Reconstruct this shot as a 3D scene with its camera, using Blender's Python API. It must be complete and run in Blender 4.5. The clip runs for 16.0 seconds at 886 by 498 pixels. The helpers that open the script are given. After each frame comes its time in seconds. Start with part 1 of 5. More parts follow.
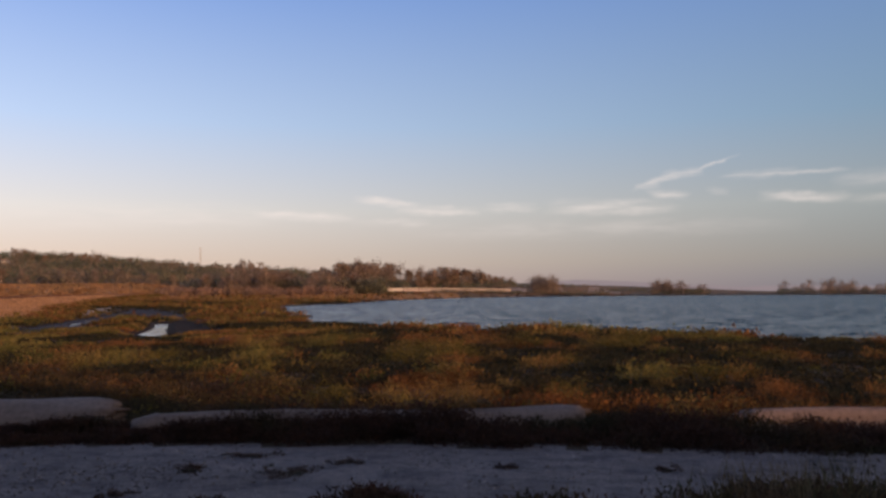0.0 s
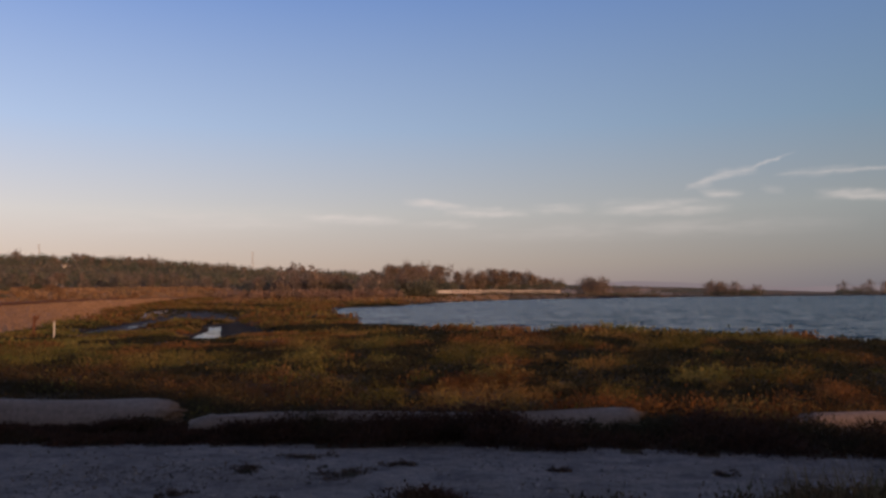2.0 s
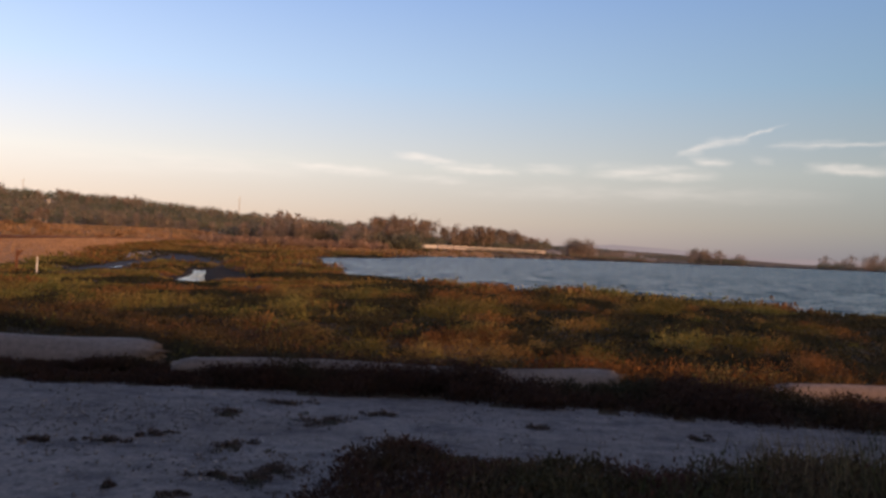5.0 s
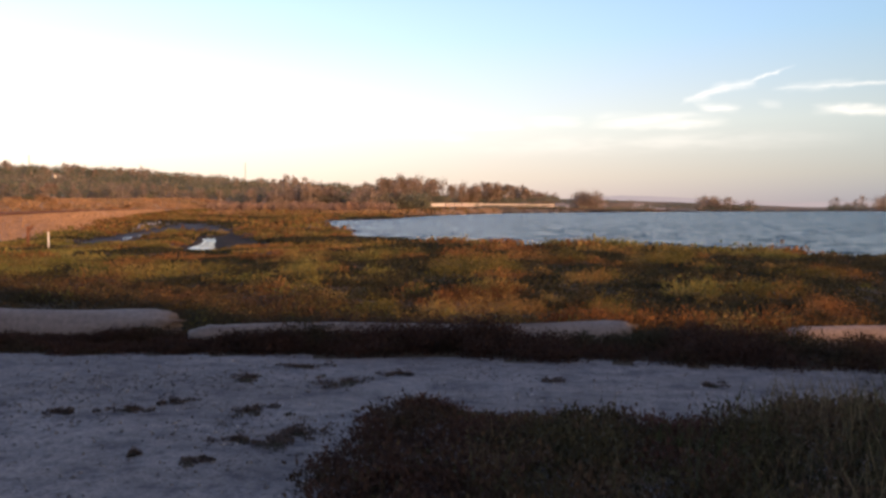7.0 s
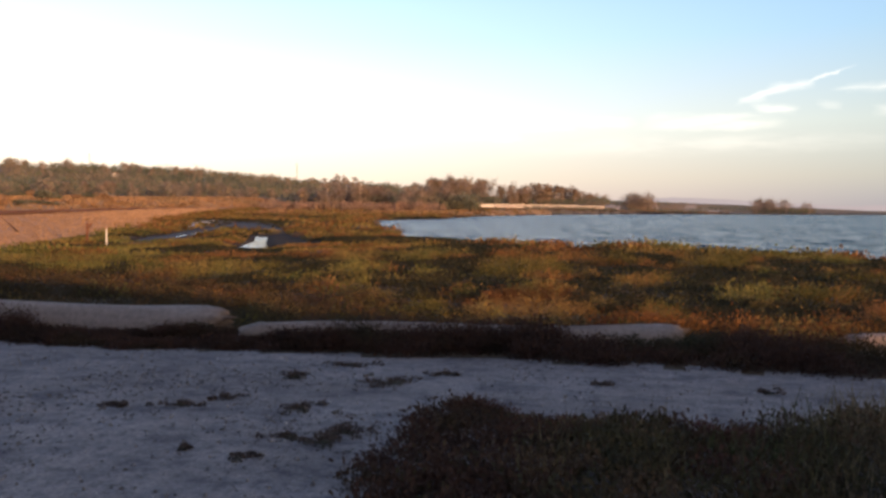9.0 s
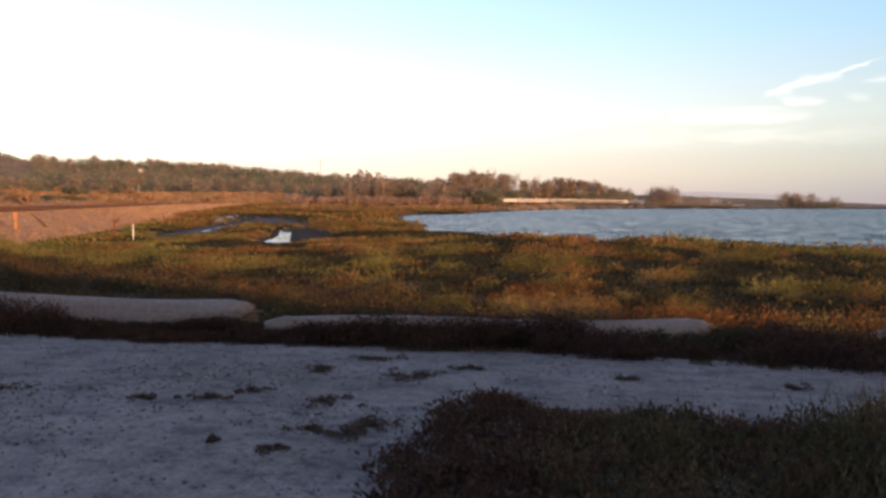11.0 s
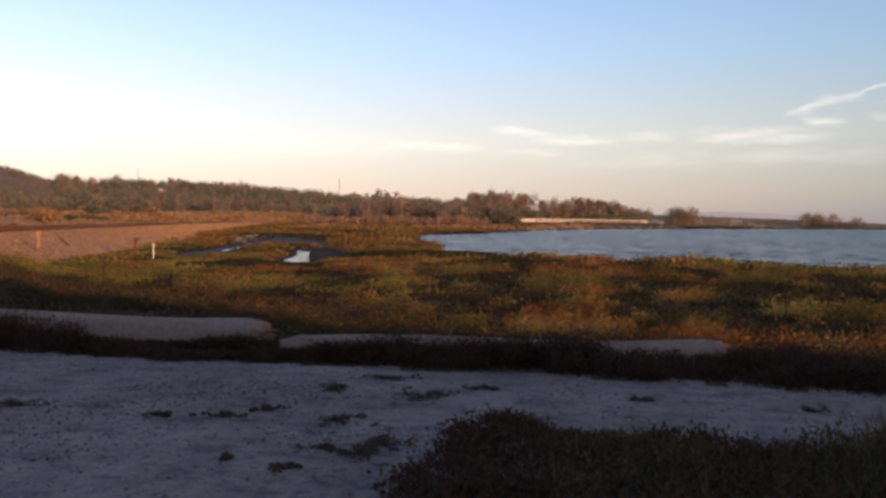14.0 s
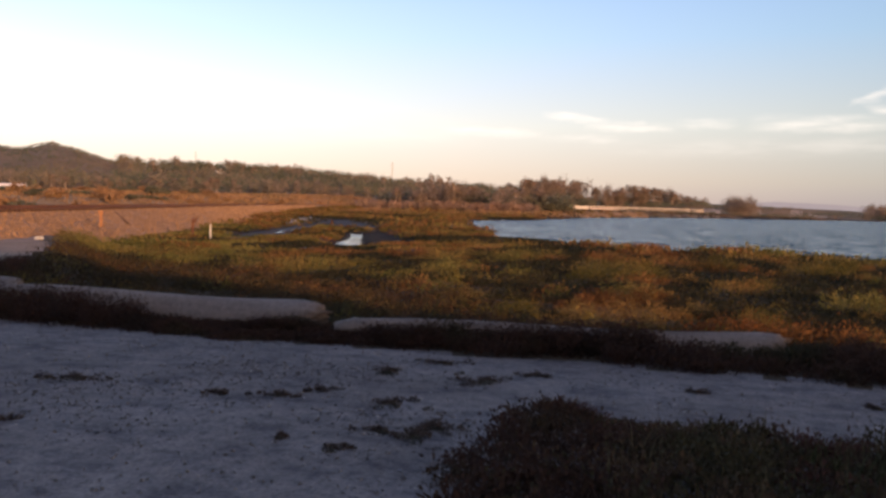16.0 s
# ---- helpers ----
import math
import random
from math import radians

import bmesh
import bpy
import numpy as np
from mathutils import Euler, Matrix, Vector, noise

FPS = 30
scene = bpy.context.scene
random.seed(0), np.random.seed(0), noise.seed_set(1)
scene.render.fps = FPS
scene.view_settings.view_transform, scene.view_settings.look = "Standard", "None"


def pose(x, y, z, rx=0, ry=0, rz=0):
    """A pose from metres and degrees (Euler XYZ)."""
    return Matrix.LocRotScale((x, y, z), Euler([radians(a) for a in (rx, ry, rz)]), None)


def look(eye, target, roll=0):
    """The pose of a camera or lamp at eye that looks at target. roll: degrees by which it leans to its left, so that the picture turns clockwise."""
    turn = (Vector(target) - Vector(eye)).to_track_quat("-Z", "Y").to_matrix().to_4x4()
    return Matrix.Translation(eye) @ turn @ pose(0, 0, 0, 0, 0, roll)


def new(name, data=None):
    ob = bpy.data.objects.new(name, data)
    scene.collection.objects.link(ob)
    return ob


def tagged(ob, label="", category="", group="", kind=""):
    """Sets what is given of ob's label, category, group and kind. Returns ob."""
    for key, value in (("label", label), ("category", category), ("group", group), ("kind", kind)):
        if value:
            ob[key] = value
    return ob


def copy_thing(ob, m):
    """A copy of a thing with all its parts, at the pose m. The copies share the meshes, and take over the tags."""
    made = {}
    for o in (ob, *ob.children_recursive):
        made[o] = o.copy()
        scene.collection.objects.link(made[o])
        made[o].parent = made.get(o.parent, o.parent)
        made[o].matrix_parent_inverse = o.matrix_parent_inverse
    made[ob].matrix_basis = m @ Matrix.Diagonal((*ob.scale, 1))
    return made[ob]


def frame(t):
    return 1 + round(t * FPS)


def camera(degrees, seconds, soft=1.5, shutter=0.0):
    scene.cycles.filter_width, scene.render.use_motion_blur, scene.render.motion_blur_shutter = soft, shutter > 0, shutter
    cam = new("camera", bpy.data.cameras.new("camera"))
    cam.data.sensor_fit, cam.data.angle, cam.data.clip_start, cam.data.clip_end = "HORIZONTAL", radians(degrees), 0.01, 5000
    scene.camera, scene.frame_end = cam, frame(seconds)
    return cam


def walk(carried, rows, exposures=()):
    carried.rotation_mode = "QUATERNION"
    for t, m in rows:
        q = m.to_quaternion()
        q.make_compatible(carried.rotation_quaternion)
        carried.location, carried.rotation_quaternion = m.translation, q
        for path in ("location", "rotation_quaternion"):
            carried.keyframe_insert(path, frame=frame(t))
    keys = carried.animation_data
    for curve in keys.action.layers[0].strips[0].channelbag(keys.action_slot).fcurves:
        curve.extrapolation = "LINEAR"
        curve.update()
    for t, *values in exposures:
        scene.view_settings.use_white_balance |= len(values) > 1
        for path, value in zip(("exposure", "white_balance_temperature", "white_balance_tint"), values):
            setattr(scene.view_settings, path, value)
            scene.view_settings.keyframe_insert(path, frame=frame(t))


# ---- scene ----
# ---- camera ----
EYE_Z = 1.6
cam = camera(56.62, 16.0, soft=3.0)
# seconds; turn to the left, tilt and lean in degrees; small sway in metres
TURNS = [
    (0, 0.15, 3.12, 0.38, 0.040, -0.014, -0.001), (0.5, 0.43, 3.44, 0.12, 0.038, -0.002, -0.007), (1, 1.12, 3.58, 0.24, 0.035, -0.009, -0.003), (1.5, 2.20, 3.55, 0.59, 0.025, 0.000, -0.001),
    (2, 3.56, 3.29, 0.60, 0.016, -0.002, -0.001), (2.5, 3.74, 2.48, -1.07, 0.012, 0.011, -0.009), (3, 4.19, 1.43, 0.27, 0.005, 0.028, -0.009), (3.5, 2.45, -0.36, -2.29, -0.013, -0.003, -0.001),
    (4, 3.97, -0.08, -1.07, -0.030, 0.016, 0.006), (4.2, 3.01, 0.23, -2.78, -0.002, 0.013, -0.005), (6.3, 2.10, -1.26, -0.62, -0.026, -0.003, 0.007), (6.5, 2.70, -2.68, -0.57, -0.019, -0.012, 0.005),
    (7, 3.11, -2.76, 0.20, -0.017, -0.008, 0.006), (7.5, 3.35, -2.86, -0.44, -0.002, -0.003, 0.007), (8, 3.99, -2.36, -0.52, -0.006, 0.009, 0.011), (8.5, 5.80, -2.47, -0.13, -0.012, 0.024, 0.001),
    (10.8, 7.51, -3.45, -0.33, -0.048, 0.016, -0.003), (11, 8.11, -3.09, -0.13, -0.034, 0.011, -0.004), (11.5, 9.25, -2.77, 0.47, 0.011, 0.006, -0.005), (12, 11.05, -1.92, 0.52, 0.010, -0.002, 0.003),
    (12.5, 10.79, -1.45, 0.71, 0.012, -0.007, -0.005), (13, 10.87, -1.38, 0.67, 0.009, -0.006, -0.002), (13.5, 10.62, -0.95, 0.45, 0.007, -0.014, -0.005), (14, 9.39, -1.72, -0.24, 0.010, -0.017, -0.002),
    (14.5, 9.81, -2.04, -0.64, 0.003, -0.013, 0.001), (15, 9.24, -1.31, -1.07, -0.007, -0.017, 0.010), (15.5, 10.30, -1.95, -1.19, -0.004, -0.020, 0.003), (16, 13.00, -2.78, -1.19, -0.026, -0.003, -0.003)]
EXPOSURES = [(0, 0.12, 6600, 16), (0.5, -0.12, 6550, 16), (1.2, -0.18, 6550, 16), (2.5, -0.2, 6550, 16), (3.5, 0.2, 6600, 15), (4.2, 0.42, 6700, 13), (6.3, 0.15, 6700, 13), (6.5, 0.32, 6700, 13),
             (7, 1.0, 6700, 11), (7.5, 1.14, 6750, 10), (8.5, 1.06, 6750, 8), (11, 1.1, 6750, 8), (12, 1.1, 6700, 7), (12.5, 0.9, 6700, 8), (13.5, 0.6, 6700, 10), (14.5, 0.6, 6750, 12.5), (16, 0.7, 6750, 12.5)]
walk(cam, [(t, pose(x, y, EYE_Z + z, 90 + p, r, a)) for t, a, p, r, x, y, z in TURNS], EXPOSURES)

# ---- light ----
SUN_AZ, SUN_EL = -132.0, 8.0      # degrees to the left of straight ahead, degrees up


def way(az, el=0.0):
    a, e = radians(az), radians(el)
    return Vector((-math.sin(a) * math.cos(e), math.cos(a) * math.cos(e), math.sin(e)))


world = bpy.data.worlds.new("sky")
scene.world = world
world.use_nodes = True


def build_sky():
    nt = world.node_tree
    nt.nodes.clear()
    N, L = nt.nodes.new, nt.links.new

    def math_node(op, a, b=None, c=None, clamp=False):
        n = N("ShaderNodeMath")
        n.operation, n.use_clamp = op, clamp
        for s, v in zip(n.inputs, (a, b, c)):
            if isinstance(v, (int, float)):
                s.default_value = v
            elif v is not None:
                L(v, s)
        return n.outputs[0]

    def mixed(a, b, fac, mode="MIX"):
        n = N("ShaderNodeMix")
        n.data_type, n.blend_type = "RGBA", mode
        for s, v in ((n.inputs[6], a), (n.inputs[7], b), (n.inputs[0], fac)):
            if isinstance(v, tuple):
                s.default_value = (*v, 1)
            elif isinstance(v, (int, float)):
                s.default_value = v
            else:
                L(v, s)
        return n.outputs[2]

    def column(stops):
        """Colour by the sine of the height above the horizon."""
        n = N("ShaderNodeValToRGB")
        e = n.color_ramp.elements
        e[0].position, e[0].color = stops[0][0], (*stops[0][1], 1)
        e[1].position, e[1].color = stops[-1][0], (*stops[-1][1], 1)
        for p, c in stops[1:-1]:
            e.new(p).color = (*c, 1)
        L(zz, n.inputs[0])
        return n.outputs[0]

    tc, sep = N("ShaderNodeTexCoord"), N("ShaderNodeSeparateXYZ")
    L(tc.outputs["Generated"], sep.inputs[0])
    x, y, z = sep.outputs
    zz = math_node("MAXIMUM", z, 0.0)
    az = math_node("ARCTAN2", math_node("MULTIPLY", x, -1.0), y)
    el = math_node("ARCSINE", z)
    # warm dusk haze, brighter to one side, over a clear sky
    bright = column([(0.0, (0.72, 0.48, 0.38)), (0.035, (0.82, 0.63, 0.49)), (0.10, (0.82, 0.78, 0.72)), (0.20, (0.53, 0.68, 0.92)),
                     (0.36, (0.22, 0.38, 0.78)), (0.6, (0.10, 0.17, 0.34)), (1.0, (0.05, 0.08, 0.17))])
    dull = column([(0.0, (0.175, 0.17, 0.20)), (0.015, (0.20, 0.20, 0.218)), (0.04, (0.252, 0.25, 0.235)), (0.10, (0.305, 0.338, 0.332)), (0.20, (0.20, 0.312, 0.42)),
                   (0.36, (0.13, 0.24, 0.47)), (0.6, (0.08, 0.13, 0.28)), (1.0, (0.05, 0.08, 0.17))])
    dusk = column([(0.0, (1.5, 0.75, 0.32)), (0.10, (1.2, 0.75, 0.42)), (0.25, (0.6, 0.5, 0.42)), (0.5, (0.22, 0.24, 0.30)), (1.0, (0.05, 0.08, 0.17))])
    side = math_node("MULTIPLY_ADD", math_node("SINE", math_node("SUBTRACT", az, radians(8))), 0.85, 0.5, True)
    haze = mixed(dull, bright, side)
    toward = math_node("COSINE", math_node("SUBTRACT", az, radians(SUN_AZ)))
    haze = mixed(haze, dusk, math_node("MULTIPLY_ADD", toward, 1.3, -0.25, True))
    sky = N("ShaderNodeTexSky")
    sky.sky_type, sky.sun_disc = "NISHITA", False
    sky.sun_elevation, sky.sun_rotation = radians(SUN_EL), radians(-SUN_AZ)
    sky.air_density, sky.dust_density, sky.ozone_density = 1.0, 1.0, 3.0
    clear = mixed(sky.outputs[0], (0.008, 0.008, 0.008), 1.0, "MULTIPLY")
    col = mixed(haze, clear, 1.0, "ADD")

    # thin clouds: wind-drawn streaks, and a soft broken band below them
    def waver(fa, fe, size, seed):
        """A slow noise over the sky, -size to size degrees."""
        c, n = N("ShaderNodeCombineXYZ"), N("ShaderNodeTexNoise")
        L(math_node("MULTIPLY", az, fa), c.inputs[0])
        L(math_node("MULTIPLY", el, fe), c.inputs[1])
        c.inputs[2].default_value = seed
        n.inputs["Scale"].default_value, n.inputs["Detail"].default_value = 1.0, 5.0
        L(c.outputs[0], n.inputs["Vector"])
        return math_node("MULTIPLY", math_node("SUBTRACT", n.outputs["Fac"], 0.5), radians(size) * 2), n.outputs["Fac"]

    bent_el = math_node("ADD", el, waver(45.0, 90.0, 0.24, 3.0)[0])
    bent_az = math_node("ADD", az, waver(30.0, 120.0, 0.6, 9.0)[0])
    fleck = math_node("MULTIPLY", math_node("SUBTRACT", waver(16.0, 110.0, 1.0, 5.0)[1], 0.36), 3.2, clamp=True)

    def streak(a0, e0, a1, e1, wide, soft=1.0):
        """A streak from one place in the sky to another, in degrees."""
        a0, e0, a1, e1, w = (radians(v) for v in (a0, e0, a1, e1, wide))
        dx, dy = a1 - a0, e1 - e0
        ll = math.hypot(dx, dy)
        px, py = math_node("SUBTRACT", bent_az, a0), math_node("SUBTRACT", bent_el, e0)
        t = math_node("ADD", math_node("MULTIPLY", px, dx / ll / ll), math_node("MULTIPLY", py, dy / ll / ll))
        d = math_node("ABSOLUTE", math_node("ADD", math_node("MULTIPLY", px, -dy / ll), math_node("MULTIPLY", py, dx / ll)))
        across = math_node("SUBTRACT", 1.0, math_node("DIVIDE", d, w * 1.35), clamp=True)
        across = math_node("MULTIPLY", math_node("MULTIPLY", across, across), math_node("SUBTRACT", 3.0, math_node("MULTIPLY", across, 2.0)))
        along = math_node("MULTIPLY", math_node("MULTIPLY", t, math_node("SUBTRACT", 1.0, t)), 4.5, clamp=True)
        return math_node("MULTIPLY", math_node("MULTIPLY", across, along), soft)

    cover = None
    for rows, low, gain in ((((-16.6, 7.95, -19.9, 9.0, 0.11, 0.85), (-14.6, 7.85, -17.8, 8.05, 0.3, 1.0), (-12.9, 7.0, -15.9, 7.85, 0.24, 0.65), (-12.9, 7.12, -14.9, 7.2, 0.24, 0.75),
                              (-13.8, 6.75, -16.8, 6.4, 0.36, 0.7), (-18.4, 7.62, -26.6, 7.62, 0.16, 0.75), (-19.2, 7.55, -23.5, 7.75, 0.32, 0.4), (-20.9, 6.25, -26.6, 5.85, 0.36, 1.0),
                              (-25.2, 6.9, -32.0, 7.1, 0.6, 0.35), (-25.6, 5.8, -32.0, 5.7, 0.4, 0.4), (-17.7, 6.8, -19.3, 6.6, 0.3, 0.3)), 0.22, 0.5),
                            (((-6.8, 5.95, -16.2, 5.7, 0.55, 0.6), (-2.2, 5.95, -6.6, 5.95, 0.34, 0.5), (3.6, 5.85, -2.8, 5.75, 0.36, 0.8), (6.4, 6.65, 0.9, 6.0, 0.3, 0.7),
                              (14.0, 5.5, 5.8, 5.25, 0.36, 0.7), (6.8, 5.0, 0.8, 4.95, 0.3, 0.5), (32.0, 5.0, 10.0, 5.4, 1.0, 0.35), (4.0, 4.3, -24.0, 4.5, 0.7, 0.22)), 0.2, 0.8)):
        total = None
        for row in rows:
            v = streak(*row)
            total = v if total is None else math_node("MAXIMUM", total, v)
        total = math_node("MULTIPLY", total, math_node("MULTIPLY_ADD", fleck, gain, low))
        cover = total if cover is None else math_node("MAXIMUM", cover, total, clamp=True)
    lit = mixed(col, (0.80, 0.74, 0.68), cover)
    out, bg = N("ShaderNodeOutputWorld"), N("ShaderNodeBackground")
    bg.inputs["Strength"].default_value = 1.0
    L(lit, bg.inputs["Color"])
    L(bg.outputs[0], out.inputs["Surface"])


build_sky()
sun_data = bpy.data.lights.new("sun", "SUN")
sun_data.energy, sun_data.angle, sun_data.color = 3.6, radians(0.6), (1.0, 0.55, 0.28)
sun = new("sun", sun_data)
sun.matrix_world = look(way(SUN_AZ, SUN_EL) * 200, (0, 0, 0))


# ---- numbers ----
def hash01(i, j, seed):
    n = (i * 374761393 + j * 668265263 + seed * 974711) & 0x7FFFFFFF
    n = ((n ^ (n >> 13)) * 1274126177) & 0x7FFFFFFF
    return ((n ^ (n >> 16)) & 0xFFFF) / 65535.0


def vnoise(x, y, seed=0):
    """Smooth value noise of arrays, 0 to 1."""
    x, y = np.asarray(x, float), np.asarray(y, float)
    i, j = np.floor(x).astype(np.int64), np.floor(y).astype(np.int64)
    u, v = x - i, y - j
    u, v = u * u * (3 - 2 * u), v * v * (3 - 2 * v)
    a, b = hash01(i, j, seed), hash01(i + 1, j, seed)
    c, d = hash01(i, j + 1, seed), hash01(i + 1, j + 1, seed)
    return (a * (1 - u) + b * u) * (1 - v) + (c * (1 - u) + d * u) * v


def fbm(x, y, seed=0, octaves=3):
    total, amp, norm = 0.0, 1.0, 0.0
    for k in range(octaves):
        total = total + amp * vnoise(np.asarray(x) * 2 ** k, np.asarray(y) * 2 ** k, seed + 17 * k)
        norm, amp = norm + amp, amp * 0.5
    return total / norm


def smooth(a, b, x):
    t = np.clip((np.asarray(x, float) - a) / (b - a), 0, 1)
    return t * t * (3 - 2 * t)


def to_line(x, y, pts):
    """Distance to a polyline."""
    best = np.full(np.shape(x), 1e9)
    for (ax, ay), (bx, by) in zip(pts[:-1], pts[1:]):
        dx, dy = bx - ax, by - ay
        t = np.clip(((x - ax) * dx + (y - ay) * dy) / (dx * dx + dy * dy), 0, 1)
        best = np.minimum(best, np.hypot(x - ax - t * dx, y - ay - t * dy))
    return best


def inside(x, y, pts):
    odd = np.zeros(np.shape(x), bool)
    for (ax, ay), (bx, by) in zip(pts, pts[1:] + pts[:1]):
        if ay != by:
            odd ^= ((ay > y) != (by > y)) & (x < (bx - ax) * (y - ay) / (by - ay) + ax)
    return odd


# ---- the plan ----
WATER_Z = -0.80
BAY = [(-10, 64), (-4, 55), (3, 52), (9, 48), (14, 41), (20, 34), (34, 28), (70, 22), (160, 20), (420, 60), (600, 330),
       (420, 470), (300, 560), (150, 600), (64, 560), (11, 470), (-19, 330), (-25, 200), (-34, 172), (-27, 130), (-14, 80)]
POOL = [(-18.5, 49.8), (-19.7, 55.0), (-20.6, 58.5), (-21.8, 62.6), (-23.9, 68.2), (-24.6, 70.9), (-23.8, 70.3), (-21.2, 62.5), (-20.0, 58.5), (-18.2, 53.4), (-16.7, 49.0)]
CREEK = [(-28.6, 55.9), (-30.8, 61.2), (-32.1, 66.4), (-35.6, 78.7), (-38.5, 91.1), (-44.2, 111.6), (-52, 138), (-47, 126), (-37.7, 97.1), (-34.7, 86.8), (-30.1, 70.7), (-27.1, 60.7), (-25.8, 55.4), (-26.2, 52.4)]
FLAT = [(-52, 140), (-44.4, 127.9), (-32.3, 101.7), (-24.8, 78.1), (-29.8, 82.1), (-37.7, 97.1)]
BANKS = [[(-24.8, 73.6), (-24.3, 78.2), (-18, 63.9), (-13.6, 52.5), (-15.2, 49.6), (-17.2, 52.6), (-19.2, 57.4), (-21.2, 64)], [(-32.5, 87.3), (-27, 77.6), (-23.6, 68), (-20.8, 57), (-22.6, 62)]]
APRON = [(-18.9, 50.2), (-16.3, 49.2), (-14.6, 43.5), (-16.6, 43.0)]
DIRT = [(-43, 97), (-47, 105), (-62, 145), (-72, 184), (-66, 168), (-58, 146), (-45, 108)]
TRACK = [(-16, -10), (-33, 37), (-53, 91), (-72, 143), (-93, 230), (-106, 330), (-113, 450), (-111, 570), (-95, 700), (-58, 798), (12, 897), (82, 997), (260, 1250)]
LOT_EDGE = [(-40, 52), (-27, 33), (-20, 25), (-12.8, 14.2), (-10.5, 9.6), (-5, 8.9), (0, 8.9), (3, 8.3), (9, 7.4), (30, 4)]


def lot_limit(x):
    xs, ys = [p[0] for p in LOT_EDGE], [p[1] for p in LOT_EDGE]
    return np.interp(x, xs, ys)


SKY_AZ = [-180, -60, -30, -21, -13, -8, -3, 3, 8, 13, 17, 21, 25, 30, 33, 35, 36.7, 38.5, 40, 45, 60, 180]
SKY_EL = [0.1, 0.1, 0.05, 0.08, 0.45, 0.6, 0.8, 1.0, 1.1, 1.2, 1.5, 1.9, 2.1, 2.25, 2.2, 2.6, 3.2, 3.6, 3.2, 3.15, 2.5, 0.1]


TOP_AZ = [-30, -27.6, -27, -24, -22, -21, -18, -17.5, -14.6, -13.5, -8, -7.5, -6.5, -4.4, -3.3, -1.8, 0.5, 2.3, 3.1, 4.7, 6.8, 8.5, 16, 20, 23, 28, 33, 35]
TOP_EL = [0.6, 0.5, 0.6, 0.9, 0.66, 0.2, 0.3, 0.62, 0.82, 0.57, 0.7, 1.25, 1.2, 1.0, 1.2, 1.56, 1.66, 1.55, 1.9, 2.0, 2.08, 1.86, 2.16, 2.35, 2.82, 3.0, 3.1, 2.7]


